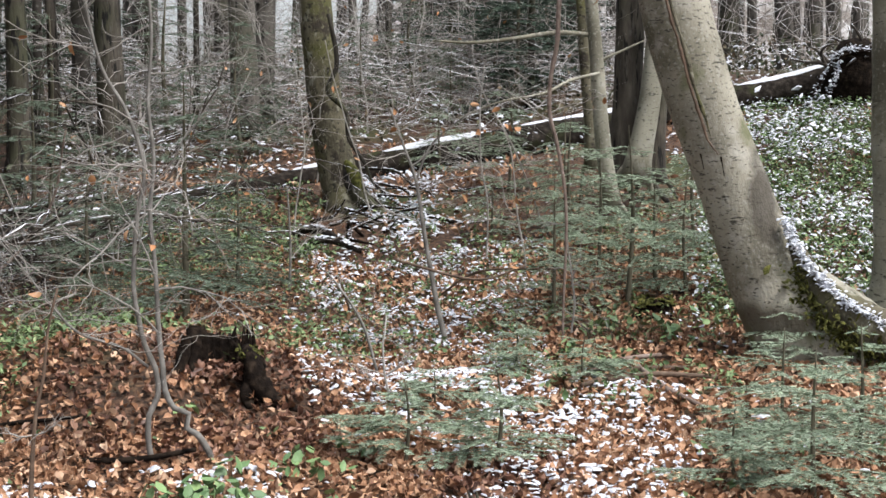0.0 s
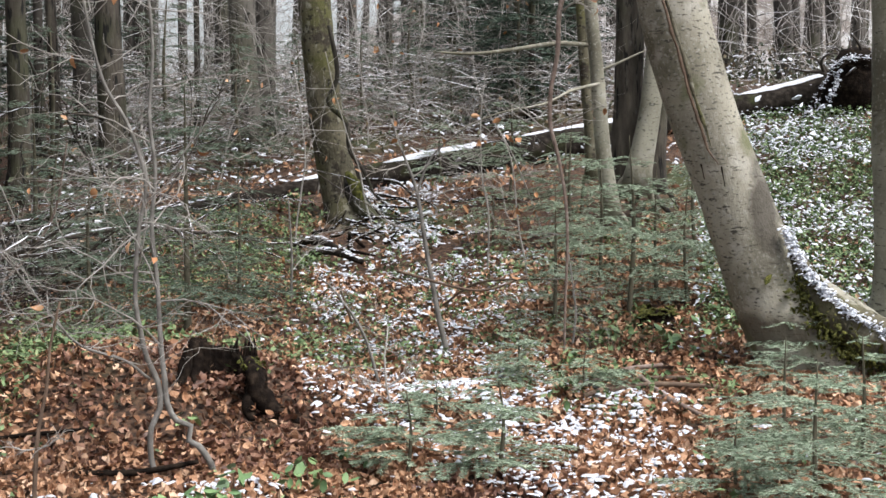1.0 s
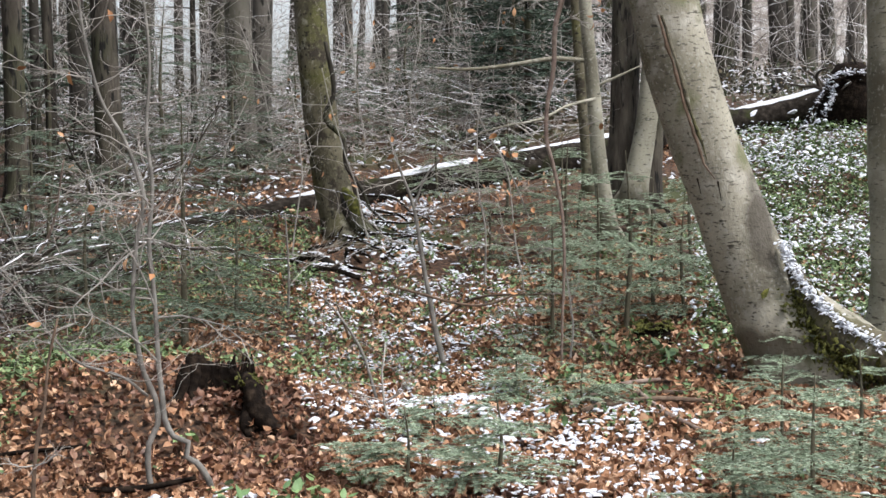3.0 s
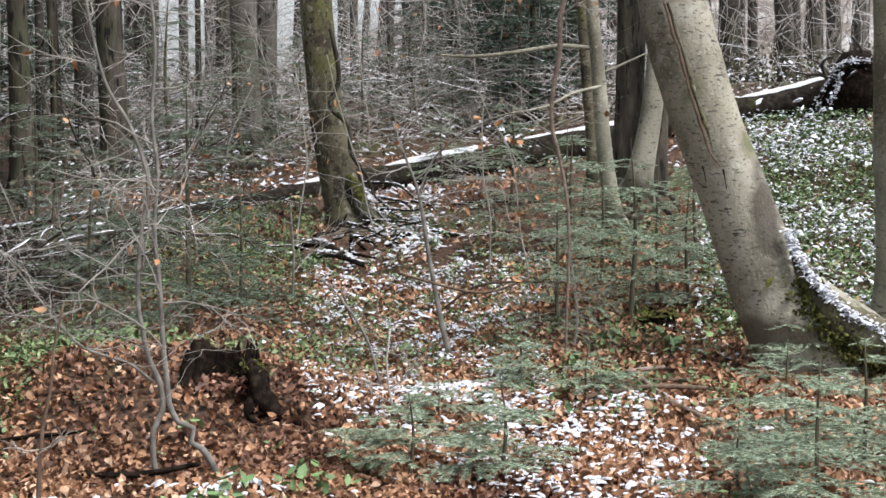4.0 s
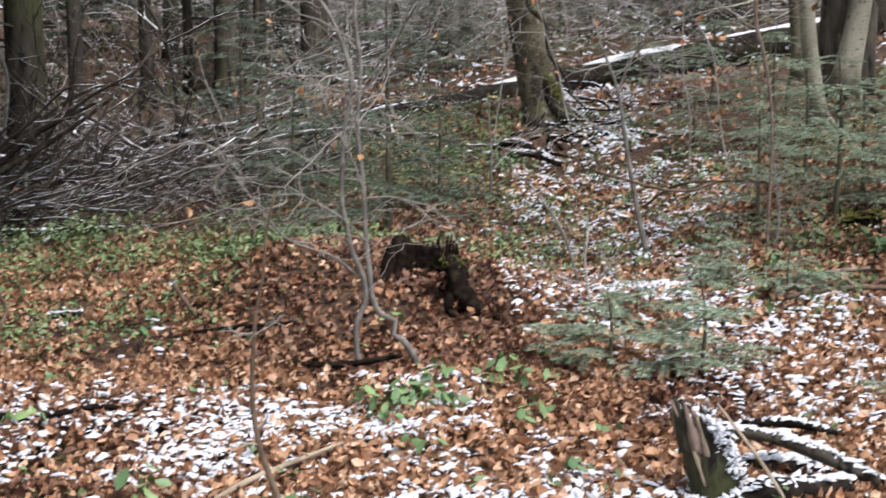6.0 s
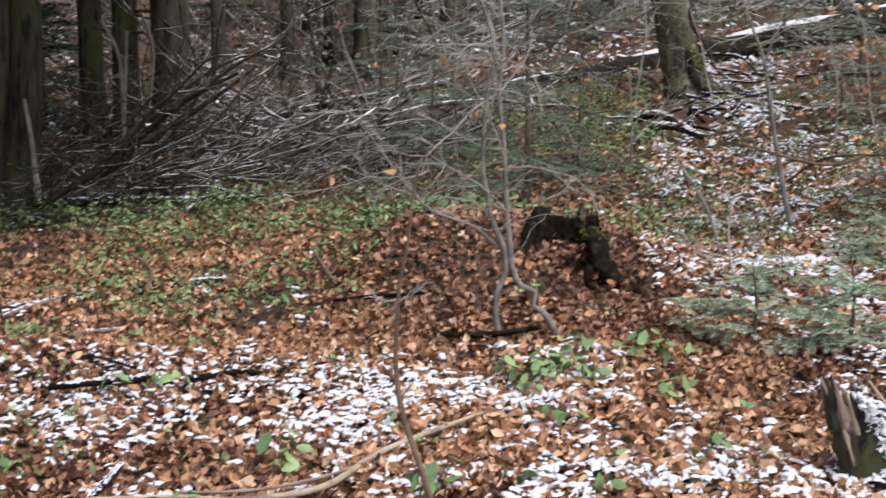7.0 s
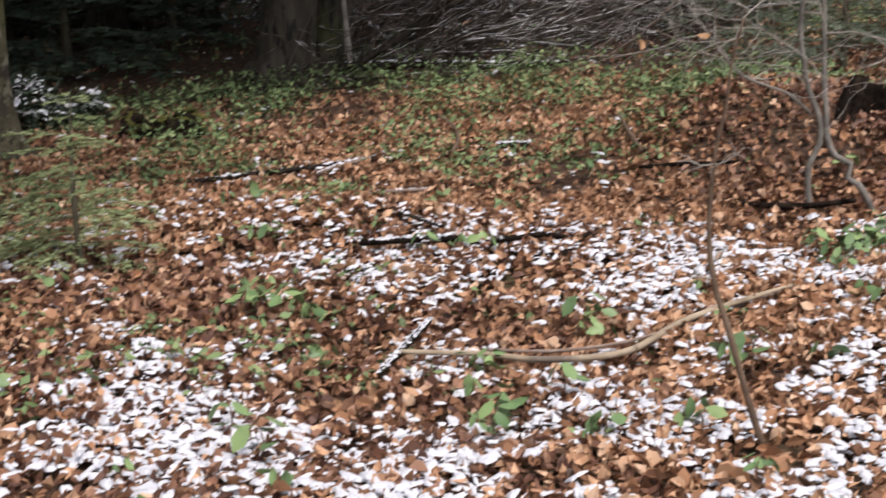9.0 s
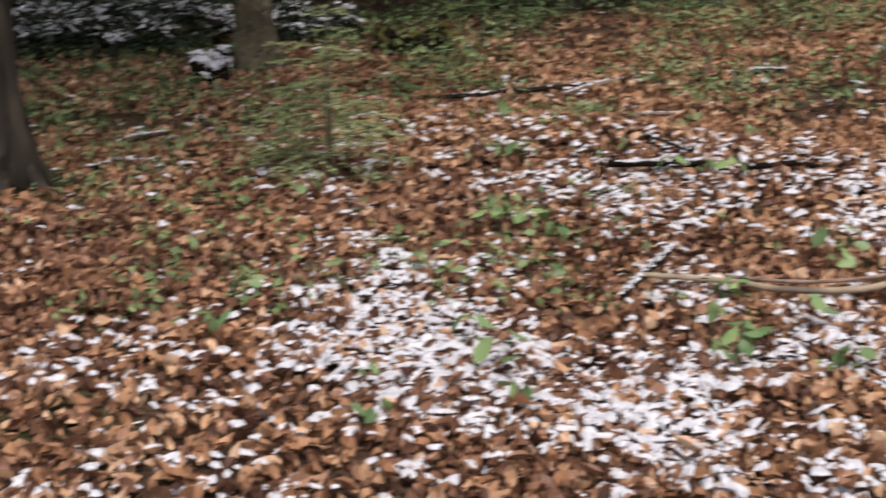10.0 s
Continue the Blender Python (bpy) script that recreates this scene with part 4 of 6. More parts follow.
def far_brush():
    """Bare undergrowth between the stems."""
    s = Shape()
    n = 17000
    x, y, g = scatter(n, -24, 62, 18.2, 55, 62, 1.7)
    z = height(x, y) + g.random(n) ** 1.2 * (1.2 + 0.085 * np.hypot(x, y))
    a = g.uniform(0, 6.28, n)
    length = g.uniform(0.25, 1.1, n) * (0.6 + np.hypot(x, y) / 40)
    el = g.normal(0.5, 0.5, n)
    d = np.stack([np.cos(a) * np.cos(el), np.sin(a) * np.cos(el), np.sin(el)], -1)
    p = np.stack([x, y, z], -1)
    w = 0.0022 + 0.00012 * np.hypot(x, y)
    mid = p + d * length[:, None] * 0.5
    d2 = d + g.normal(0, 0.3, (n, 3))
    many_sticks(s, p, mid, w, w * 0.8)
    x, y, g = scatter(5000, -9, 14, 16.9, 23, 63, 1.0)
    y = np.maximum(y, 16.5 + 0.33 * x)
    q = np.stack([x, y, height(x, y) + g.random(5000) ** 1.5 * 0.8], -1)
    many_sticks(s, q, q + g.normal(0, 1, (5000, 3)) * np.array([0.3, 0.2, 0.16]), 0.005, 0.002)
    many_sticks(s, mid, mid + d2 * length[:, None] * 0.5, w * 0.8, w * 0.4)
    return tagged(solid("distant_undergrowth", s, M_FARTWIG), "tangle of bare grey-brown twigs dusted with snow", "undergrowth", kind="stuff")


far_forest()
far_brush()


# ---- firs ----
def fir_shapes(h, spread, seed, whorl=0.11, needle=0.024, width=0.0042, gap=0.0042, droop=0.25, clear=0.08, bare=0.0, rank=0.05):
    g = np.random.default_rng(seed)
    trunk, limb = Shape(), Shape()
    bend = g.normal(0, 0.03, 2)
    tube(trunk, [(0, 0, -0.05), (bend[0] * h, bend[1] * h, h * 0.5), (0, 0, h)], [0.012 * h + 0.006, 0.008 * h + 0.004, 0.002], 8, 0.05, 0.05, seed)
    a, b, nr = [], [], []
    z = clear * h + 0.04
    twigs = []
    while z < h * 0.97:
        reach = spread * (1 - z / h) ** 0.75 + 0.05
        for k in range(int(g.integers(4, 7))):
            t = g.uniform(0, 6.28)
            ln = reach * g.uniform(0.55, 1.1)
            zz = z + g.normal(0, 0.03)
            s = np.linspace(0, 1, 7)
            lift = g.normal(0.10, 0.12)
            px = np.stack([np.cos(t) * ln * s, np.sin(t) * ln * s, zz + ln * (lift * s - droop * s * s)], -1)
            twigs.append((px, ln))
            m = max(2, int(ln / rank))
            for q in range(m):
                f = 0.18 + 0.8 * q / m
                at = np.array([np.interp(f, s, px[:, c]) for c in range(3)])
                sl = ln * 0.5 * (1 - f) ** 0.8 + 0.03
                side = 1 if q % 2 else -1
                tt = t + side * g.normal(0.9, 0.12)
                end = at + np.array([math.cos(tt) * sl, math.sin(tt) * sl, -0.18 * sl + g.normal(0, 0.01)])
                twigs.append((np.stack([at, end]), sl))
        z += whorl * g.uniform(0.75, 1.25)
    for px, ln in twigs:
        many_sticks(limb, px[:-1:(2 if len(px) > 3 else 1)], px[(2 if len(px) > 3 else 1)::(2 if len(px) > 3 else 1)], 0.0007 + ln * 0.003, 0.0006 + ln * 0.002)
        if g.random() < bare:
            continue
        seg = np.linalg.norm(np.diff(px, axis=0), axis=1).sum()
        n = max(3, int(seg / gap))
        f = g.uniform(0.05, 1.0, n) * (len(px) - 1.001)
        i = f.astype(int)
        p = px[i] + (px[i + 1] - px[i]) * (f - i)[:, None]
        d = px[-1] - px[0]
        d = d / (np.linalg.norm(d) + 1e-9)
        side = np.array([-d[1], d[0], 0.0])
        side /= np.linalg.norm(side) + 1e-9
        sg = np.where(g.random(n) < 0.5, -1.0, 1.0)[:, None]
        nd = side * sg * 0.85 + d * 0.6 + g.normal(0, 0.13, (n, 3)) + np.array([0, 0, 0.10])
        nd /= np.linalg.norm(nd, axis=1)[:, None]
        a.append(p)
        b.append(p + nd * needle * g.uniform(0.7, 1.2, n)[:, None])
        nr.append(np.cross(nd, g.normal(0, 1, (n, 3)) + np.array([0, -0.6, 0])))
    p, e, c = np.concatenate(a), np.concatenate(b), np.concatenate(nr)
    c = c / (np.linalg.norm(c, axis=1)[:, None] + 1e-9) * width / 2
    n = len(p)
    leaves = Shape()
    leaves.add(np.stack([p - c, p + c, e + c * 0.4, e - c * 0.4], 1).reshape(-1, 3), np.arange(4 * n).reshape(-1, 4))
    return trunk, limb, leaves


def fir(base, h, spread, label, seed, mat=M_NEEDLE, group="", **kw):
    trunk, limb, leaves = fir_shapes(h, spread, seed, **kw)
    ob = thing("young_fir", (0, 0, 0), label, "fir", group)
    solid("trunk", trunk, M_FIRTWIG, ob)
    tagged(solid("branches", limb, M_FIRTWIG, ob), kind="stuff")
    tagged(solid("needles", leaves, mat, ob, smooth=False), kind="stuff")
    ob.matrix_world = Matrix.Translation(base)
    ob.location = base
    return ob


def place(ob, x, y, turn, size, sink=0.02):
    return copy_thing(ob, Matrix.LocRotScale(spot(x, y, -sink), Euler((0, 0, radians(turn))), Vector((size, size, size))))


SMALL = "small grey-green young fir among fallen leaves"
TALL = "wispy grey-green young fir in the forest"
f1 = fir(tuple(spot(0.24, 6.80)), 0.5, 0.46, SMALL, 201, rank=0.04, whorl=0.07, gap=0.0022, width=0.0034, droop=0.12, group="young firs")
f2 = fir(tuple(spot(-0.18, 6.91)), 0.40, 0.5, SMALL, 202, rank=0.04, whorl=0.08, gap=0.0022, width=0.0034, droop=0.1, group="young firs")
f3 = fir(tuple((1.536, 6.110, 0.092)), 0.62, 0.62, SMALL, 203, rank=0.048, whorl=0.115, gap=0.0023, width=0.0032, droop=0.14, group="young firs")
f4 = fir(tuple(spot(1.284, 10.371)), 1.25, 0.75, TALL, 204, whorl=0.15, gap=0.0042, width=0.0042, droop=0.16, rank=0.065, needle=0.027, group="young firs")
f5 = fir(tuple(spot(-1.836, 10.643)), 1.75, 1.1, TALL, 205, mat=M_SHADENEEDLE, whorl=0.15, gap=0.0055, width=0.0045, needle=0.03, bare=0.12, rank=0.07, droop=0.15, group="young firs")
place(f4, 0.756, 10.152, 70, 0.8)
place(f4, 1.737, 10.619, 150, 0.75)
place(f4, 1.064, 12.435, 210, 0.9)
place(f4, 0.417, 12.833, 280, 0.6)
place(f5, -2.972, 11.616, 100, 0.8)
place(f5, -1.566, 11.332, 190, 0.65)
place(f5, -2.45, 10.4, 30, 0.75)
place(f3, 1.90, 6.75, 100, 1.05)
place(f3, 1.62, 7.05, 250, 0.95)
place(f3, 2.019, 8.750, 40, 0.7)
place(f1, 1.26, 6.377, 120, 0.8)
place(f1, 0.42, 8.7, 60, 0.8)
place(f2, 0.80, 8.35, 200, 0.8)
place(f2, -0.05, 7.9, 320, 0.7)
f7 = fir(tuple(spot(-4.020, 4.957)), 0.75, 0.5, "small yellow-green young fir on brown leaves", 207, mat=M_LIGHTNEEDLE, whorl=0.09, gap=0.005, width=0.005, group="young firs")
for k, (at, size) in enumerate((((0.634, 14.486, 1.310), 0.9), ((1.195, 11.438, 0.841), 0.85), ((1.552, 10.890, 0.669), 0.8), ((1.999, 11.832, 0.682), 0.9), ((-0.023, 15.500, 1.117), 0.7), ((1.057, 12.957, 1.188), 0.85))):
    place(f4, at[0], at[1], 50 * k, size)
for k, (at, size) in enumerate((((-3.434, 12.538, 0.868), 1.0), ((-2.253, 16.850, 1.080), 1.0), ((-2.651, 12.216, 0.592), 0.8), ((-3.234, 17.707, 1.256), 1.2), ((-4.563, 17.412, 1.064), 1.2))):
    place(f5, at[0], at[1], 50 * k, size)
f6 = fir(tuple(spot(1.042, 18.971)), 3.2, 1.3, "dark forest fir behind the fallen log", 206, mat=M_FARNEEDLE, whorl=0.26, gap=0.03, width=0.024,
         needle=0.075, group="forest firs")
for k in range(34):
    g = np.random.default_rng(700 + k)
    a, r = (g.uniform(27, 60), g.uniform(13.8, 21)) if k < 12 or k >= 26 else ((g.uniform(5, 34), g.uniform(21, 30)) if k < 19 else (g.uniform(-6, 3), g.uniform(19, 26)))
    place(f6, *polar(a, r), g.uniform(0, 360), g.uniform(0.55, 1.15))

place(f6, 0.85, 17.8, 30, 0.7)
# Low dark firs added to stand for the black shade at the stand's edge.
for k, (turn, r) in enumerate(((44, 13.0), (46.5, 12.2), (49.5, 12.4), (52, 11.9), (55, 12.4), (41, 13.4), (38.5, 13.6))):
    place(f6, *polar(turn, r), 40 * k, 0.75 + 0.05 * k)

# ---- saplings ----
sapling("bare crooked twin-stemmed beech sapling on the leafy mound",
        [[(-1.331, 6.872, 0.004), (-1.365, 6.866, 0.152), (-1.363, 6.866, 0.297), (-1.321, 6.874, 0.389), (-1.330, 6.873, 0.508), (-1.379, 6.863, 0.628), (-1.402, 6.858, 0.733), (-1.425, 6.853, 0.917), (-1.406, 6.857, 1.203), (-1.370, 6.865, 1.436), (-1.441, 6.850, 1.694), (-1.549, 6.827, 1.898), (-1.617, 6.811, 2.201), (-1.637, 6.806, 2.402)],
         [(-1.070, 6.918, -0.006), (-1.094, 6.914, 0.115), (-1.150, 6.905, 0.202), (-1.196, 6.897, 0.231), (-1.185, 6.899, 0.299), (-1.251, 6.887, 0.328), (-1.291, 6.880, 0.414), (-1.299, 6.878, 0.520), (-1.315, 6.875, 0.679), (-1.326, 6.873, 0.968), (-1.346, 6.869, 1.228), (-1.327, 6.873, 1.488), (-1.349, 6.869, 1.746), (-1.330, 6.873, 2.054), (-1.357, 6.867, 2.410)],
         [(-1.365, 6.866, 0.522), (-1.471, 6.793, 0.624), (-1.641, 6.702, 0.701), (-1.758, 6.672, 0.832), (-1.918, 6.628, 1.064), (-2.031, 6.594, 1.191)]],
        [(0.0165, 0.0065), (0.019, 0.007), (0.008, 0.0035)], M_STEM, 301, side_twigs=18, twig_length=0.55, leaves=16, start=0.22)
sapling("thin bare beech sapling in the gully", [[(0.022, 9.600, 0.260), (-0.044, 9.600, 0.554), (-0.116, 9.599, 0.955), (-0.174, 9.598, 1.318), (-0.250, 9.597, 1.535), (-0.339, 9.594, 1.787)],
                                              [(-0.174, 9.598, 1.318), (-0.069, 9.600, 1.553), (0.164, 9.499, 1.749)]], [(0.019, 0.007), (0.009, 0.004)], M_STEM, 302, side_twigs=7, twig_length=0.45, leaves=6, start=0.5)
sapling("crooked reddish dead stem beside young firs", [[(0.745, 9.261, 0.264), (0.751, 9.260, 0.619), (0.765, 9.259, 1.006), (0.751, 9.260, 1.287), (0.702, 9.264, 1.567), (0.660, 9.267, 1.741), (0.663, 9.267, 1.950), (0.702, 9.264, 2.175), (0.715, 9.263, 2.433), (0.760, 9.260, 2.639), (0.732, 9.262, 2.914)]],
        [(0.007, 0.019)], M_REDSTEM, 303, side_twigs=7, twig_length=0.4, leaves=22, start=0.1)
sapling("thin brown shoot in the snowy hollow", [[(-0.943, 4.004, -0.046), (-0.998, 3.992, 0.129), (-1.045, 3.982, 0.294), (-1.092, 3.970, 0.450), (-1.107, 3.966, 0.587), (-1.102, 3.968, 0.716), (-1.092, 3.970, 0.826), (-1.069, 3.976, 0.936), (-1.059, 3.978, 1.045), (-1.032, 3.985, 1.167)]],
        [(0.011, 0.003)], M_BROWNSTEM, 304, side_twigs=4, twig_length=0.14, leaves=0, start=0.3)
sapling("bare leaning sapling by the gully", [[(-0.388, 8.791, 0.200), (-0.481, 8.787, 0.504), (-0.646, 8.776, 0.756), (-0.744, 8.768, 0.840)]], [(0.010, 0.004)], M_STEM, 305, side_twigs=4, twig_length=0.3, leaves=2)
sapling("slim bare sapling on the bank", [[(-1.181, 11.439, 0.406), (-1.170, 11.440, 0.798), (-1.192, 11.438, 1.231)]], [(0.012, 0.006)], M_STEM, 306, side_twigs=5, twig_length=0.5, leaves=2)


def bare_shrub(start, tall, seed, mat=M_TWIG, r=0.008, sprays=6):
    """A thin stem with loose, level sprays of bare twigs."""
    g = np.random.default_rng(seed)
    ob = thing("bare_shrub", start, "bare grey-brown shrub with fine crooked twigs", "shrub", "bare shrubs")
    s = Shape()
    p, rr = tube(s, wander(g, start, (g.normal(0, 0.2), g.normal(0, 0.1), 1), tall, 6, 0.12, 0.05), np.linspace(r, r * 0.45, 7), 6, 0.05, 0.05, seed)
    solid("stem", s, mat, ob)
    for k in range(sprays):
        q = int(len(p) * g.uniform(0.25, 0.98))
        a = g.uniform(0, 6.28)
        s = Shape()
        twig_spray(s, g, p[q], (math.cos(a), 0.6 * math.sin(a), g.uniform(-0.1, 0.6)), tall * g.uniform(0.3, 0.7), rr[q] * 0.6, 2, bend=0.22, lift=0.01, forks=4)
        solid("branch", s, mat, ob)
    n = 5
    s = Shape()
    at = p[g.integers(len(p) // 3, len(p), n)] + g.normal(0, 0.25, (n, 3)) * np.array([1, 0.6, 0.5])
    blades(s, at[:, 0], at[:, 1], at[:, 2], g.uniform(0.05, 0.075, n), g.uniform(0.025, 0.04, n), g, tilt=0.9, curl=0.4)
    tagged(solid("withered_leaves", s, M_COPPER, ob), kind="stuff")
    return ob


for k, (at, tall) in enumerate(((spot(0.343, 11.895), 1.6), (spot(0.632, 11.403), 1.2), (spot(-0.647, 13.775), 1.7), (spot(-1.320, 13.204), 1.6), (spot(0.817, 9.515), 0.7),
                                (spot(-0.285, 7.965), 0.5), (spot(-2.208, 13.440), 1.6), (spot(-1.269, 14.986), 2.0), (spot(0.872, 13.101), 1.8), (spot(-3.209, 11.739), 1.3), (spot(-2.669, 12.068), 1.4))):
    bare_shrub(tuple(at), tall, 400 + k)

for k, (at, tall) in enumerate((((-0.883, 17.478, 1.523), 1.9), ((-0.585, 18.491, 1.591), 2.1), ((-0.190, 17.399, 1.589), 1.7), ((0.312, 17.997, 1.658), 2.0), ((-1.831, 17.102, 1.459), 1.8), ((0.636, 17.589, 1.721), 1.7))):
    bare_shrub(tuple(spot(at[0], at[1])), tall, 440 + k, r=0.009, sprays=8)
for k, (at, size) in enumerate((((-0.997, 18.373, 1.660), 0.8), ((-0.354, 19.197, 1.701), 0.9), ((0.107, 17.800, 1.657), 0.6), ((-1.842, 18.509, 1.556), 0.8))):
    place(f5, at[0], at[1], 77 * k, size)

# ---- the fallen tree ----
fallen = thing("fallen_log", (4.304, 17.066, 2.228), "long fallen tree trunk topped with snow", "log")
LOG = [(4.478, 17.124, 2.326), (3.826, 17.077, 2.164), (2.629, 16.795, 1.934), (1.513, 16.330, 1.721), (0.398, 15.995, 1.538), (-0.793, 15.680, 1.325), (-1.756, 15.300, 1.135), (-2.570, 14.981, 1.007), (-3.498, 14.587, 0.834), (-4.436, 14.224, 0.712), (-5.397, 13.781, 0.565)]
LOG_R = [0.17, 0.16, 0.165, 0.18, 0.18, 0.165, 0.14, 0.12, 0.10, 0.075, 0.04]
LOG = [(x, y, z - d) for (x, y, z), d in zip(LOG, (0.0, 0.005, 0.015, 0.035, 0.04, 0.035, 0.04, 0.035, 0.03, 0.015, 0.0))]
s = Shape()
tube(s, LOG, LOG_R, 16, 0.12, 0.05, 9)
solid("trunk", s, M_LOG, fallen)
p, r = smooth_line(LOG, LOG_R, 0.05)
s = Shape()
g = np.random.default_rng(91)
cross = value_noise(np.arange(len(p)) * 0.05, 0 * p[:, 0], 0.5, 92)
tube(s, p[::2] + np.array([0, -0.012, 0]) + np.array([0, 0, 1.0]) * (r[::2] * 0.68)[:, None], r[::2] * np.clip(0.02 + 0.75 * cross[::2], 0.08, 0.46), 10, 0.1, 0.06, 93)
solid("snow", s, M_SNOW, fallen, "snow lying along the top")

plate = thing("root_plate", (4.574, 16.995, 2.225), "dark upturned root plate streaked with snow", "roots")
s, sn = Shape(), Shape()
g = np.random.default_rng(95)
c = np.array((4.571, 16.996, 2.352))
tube(s, [c + np.array([-0.1, 0.0, -0.45]), c + np.array([0.05, 0, -0.1]), c + np.array([0.15, 0, 0.2]), c + np.array([0.25, 0, 0.32])], [0.22, 0.34, 0.3, 0.1], 14, 0.06, 0.18, 96)
solid("earth", s, M_ROT, plate)
for k in range(16):
    a = g.uniform(-0.5, 3.6)
    way = (math.cos(a), g.uniform(-0.7, 0.2), math.sin(a) * 0.6)
    s = Shape()
    pts = wander(g, c + np.array(way) * 0.2, way, g.uniform(0.3, 0.6), 5, 0.35, -0.12)
    tube(s, pts, np.linspace(0.03, 0.008, 6), 6, 0.05, 0.1, k)
    solid("root", s, M_BRUSH, plate)
for way in ([(4.750, 16.635, 2.614), (4.406, 16.626, 2.521), (4.209, 16.574, 2.332), (4.096, 16.602, 2.085), (3.980, 16.630, 1.930)], [(4.695, 16.547, 2.565), (4.437, 16.514, 2.576), (4.265, 16.560, 2.486)], [(4.349, 16.641, 2.460), (4.315, 16.547, 2.269), (4.242, 16.566, 2.115)]):
    s = Shape()
    tube(s, way, np.linspace(0.03, 0.012, len(way)), 7, 0.05, 0.2, 98)
    solid("root", s, M_ROT, plate)
    line, _ = smooth_line(way, [1] * len(way), 0.004)
    line = line[g.integers(0, len(line), 150)] + g.normal(0, 0.018, (150, 3))
    clumps(sn, line[:, 0], line[:, 1] - 0.02, line[:, 2] + 0.02, g.uniform(0.004, 0.014, 150), g)
tagged(solid("snow", sn, M_SNOW, plate), kind="stuff")


# ---- brush, sticks and stumps ----
def stick(points, radii, label, mat, seed, snow=0.0, category="branch", name="fallen_branch", lift=0.036):
    points = [np.array(p) + np.array([0, 0, lift]) for p in points]
    ob = thing(name, points[0], label, category)
    s = Shape()
    tube(s, points, radii, 8, 0.04, 0.08, seed)
    solid("wood", s, mat, ob)
    if snow:
        p, r = smooth_line(points, radii, 0.02)
        g = np.random.default_rng(seed)
        k = g.random(len(p)) < snow
        p, r = p[k], r[k]
        s = Shape()
        p, r = np.repeat(p, 5, 0), np.repeat(r, 5)
        clumps(s, p[:, 0] + g.normal(0, 0.38, len(p)) * r, p[:, 1] + g.normal(0, 0.38, len(p)) * r, p[:, 2] + r * g.uniform(0.72, 0.92, len(p)), np.clip(r * g.uniform(0.15, 0.8, len(p)), 0.004, 0.018), g, flat=0.3, sides=6, tilt=0.2)
        tagged(solid("snow", s, M_SNOW, ob), kind="stuff")
    return ob


brush = thing("brush_pile", spot(-4.712, 10.905), "tangled pile of dead branches dusted with snow", "brush pile")
g = np.random.default_rng(120)
for k in range(74):
    b = np.array((-5.363, 10.623, 0.479)) * (1 - k / 73) + np.array((-3.186, 12.810, 0.632)) * (k / 73)
    b = b + np.array([g.normal(0, 0.3), g.normal(0.3, 0.6), 0])
    b[2] = height(b[0], b[1]) + abs(g.normal(0.1, 0.16))
    a = g.normal(0.25, 0.5) + (math.pi if k > 12 and g.random() < 0.35 else 0)
    way = (math.cos(a), math.sin(a) * 0.6, g.normal(0.35, 0.35))
    length, girth = g.uniform(0.8, 2.2), g.uniform(0.007, 0.018) + (0.016 if k % 5 == 0 else 0)
    pts = wander(g, b, way, length, 6, 0.16, -0.02)
    s = Shape()
    tube(s, pts, np.linspace(girth, girth * 0.4, 7), 7, 0.08, 0.06, k)
    limb = solid("branch", s, M_BRUSH, brush)
    for q in range(4):
        m = g.integers(1, 7)
        d = (pts[m] - pts[m - 1]) / np.linalg.norm(pts[m] - pts[m - 1]) + g.normal(0, 0.5, 3)
        s = Shape()
        twig_spray(s, g, pts[m], d, length * g.uniform(0.25, 0.5), girth * 0.45, 1, bend=0.16, lift=-0.01, forks=3)
        solid("twig", s, M_BRUSH, limb)
s = Shape()
x, y, g = scatter(2600, 15, 31, 11.1, 15.0, 140, 0.9)
z = height(x, y) + g.random(2600) ** 1.6 * 0.55
a, el, length = g.normal(0.2, 1.3, 2600), g.normal(0.2, 0.5, 2600), g.uniform(0.12, 0.6, 2600)
d = np.stack([np.cos(a) * np.cos(el), np.sin(a) * np.cos(el), np.sin(el)], -1)
p = np.stack([x, y, z], -1)
many_sticks(s, p, p + d * length[:, None], g.uniform(0.002, 0.007, 2600), 0.0015, 4)
tagged(solid("dead_twigs", s, M_DEADTWIG), "dense dark litter of dead twigs in the brush", "twigs", kind="stuff")
stick([(-5.511, 10.093, 0.257), (-5.011, 10.351, 0.263), (-4.486, 10.589, 0.251), (-3.897, 10.820, 0.259)], [0.04, 0.035, 0.03, 0.022], "dark fallen branch with a line of snow", M_LOG, 131, 0.4)
stick([(-5.348, 9.954, 0.255), (-4.892, 10.518, 0.622), (-4.421, 10.941, 0.961), (-4.121, 11.270, 1.233)], [0.028, 0.024, 0.018, 0.012], "dark dead branch propped on a brush pile", M_LOG, 132)
stick([(-4.432, 12.221, 0.749), (-3.929, 12.392, 0.886), (-3.416, 12.543, 0.977), (-2.890, 12.880, 1.076)], [0.03, 0.035, 0.03, 0.03], "long snow-topped branch over the brush", M_LOG, 133, 0.8)
stick([(-4.155, 11.258, 0.024), (-3.450, 11.284, 0.480), (-2.964, 11.215, 1.016), (-2.780, 11.056, 1.617)], [0.012, 0.012, 0.010, 0.006], "thin reddish leaning branch", M_REDSTEM, 134)
stick([(-5.431, 10.137, 0.257), (-5.516, 10.205, 0.761), (-5.614, 10.265, 1.182)], [0.022, 0.02, 0.014], "pale broken pole leaning on a spruce", M_STEM, 135, name="leaning_pole")

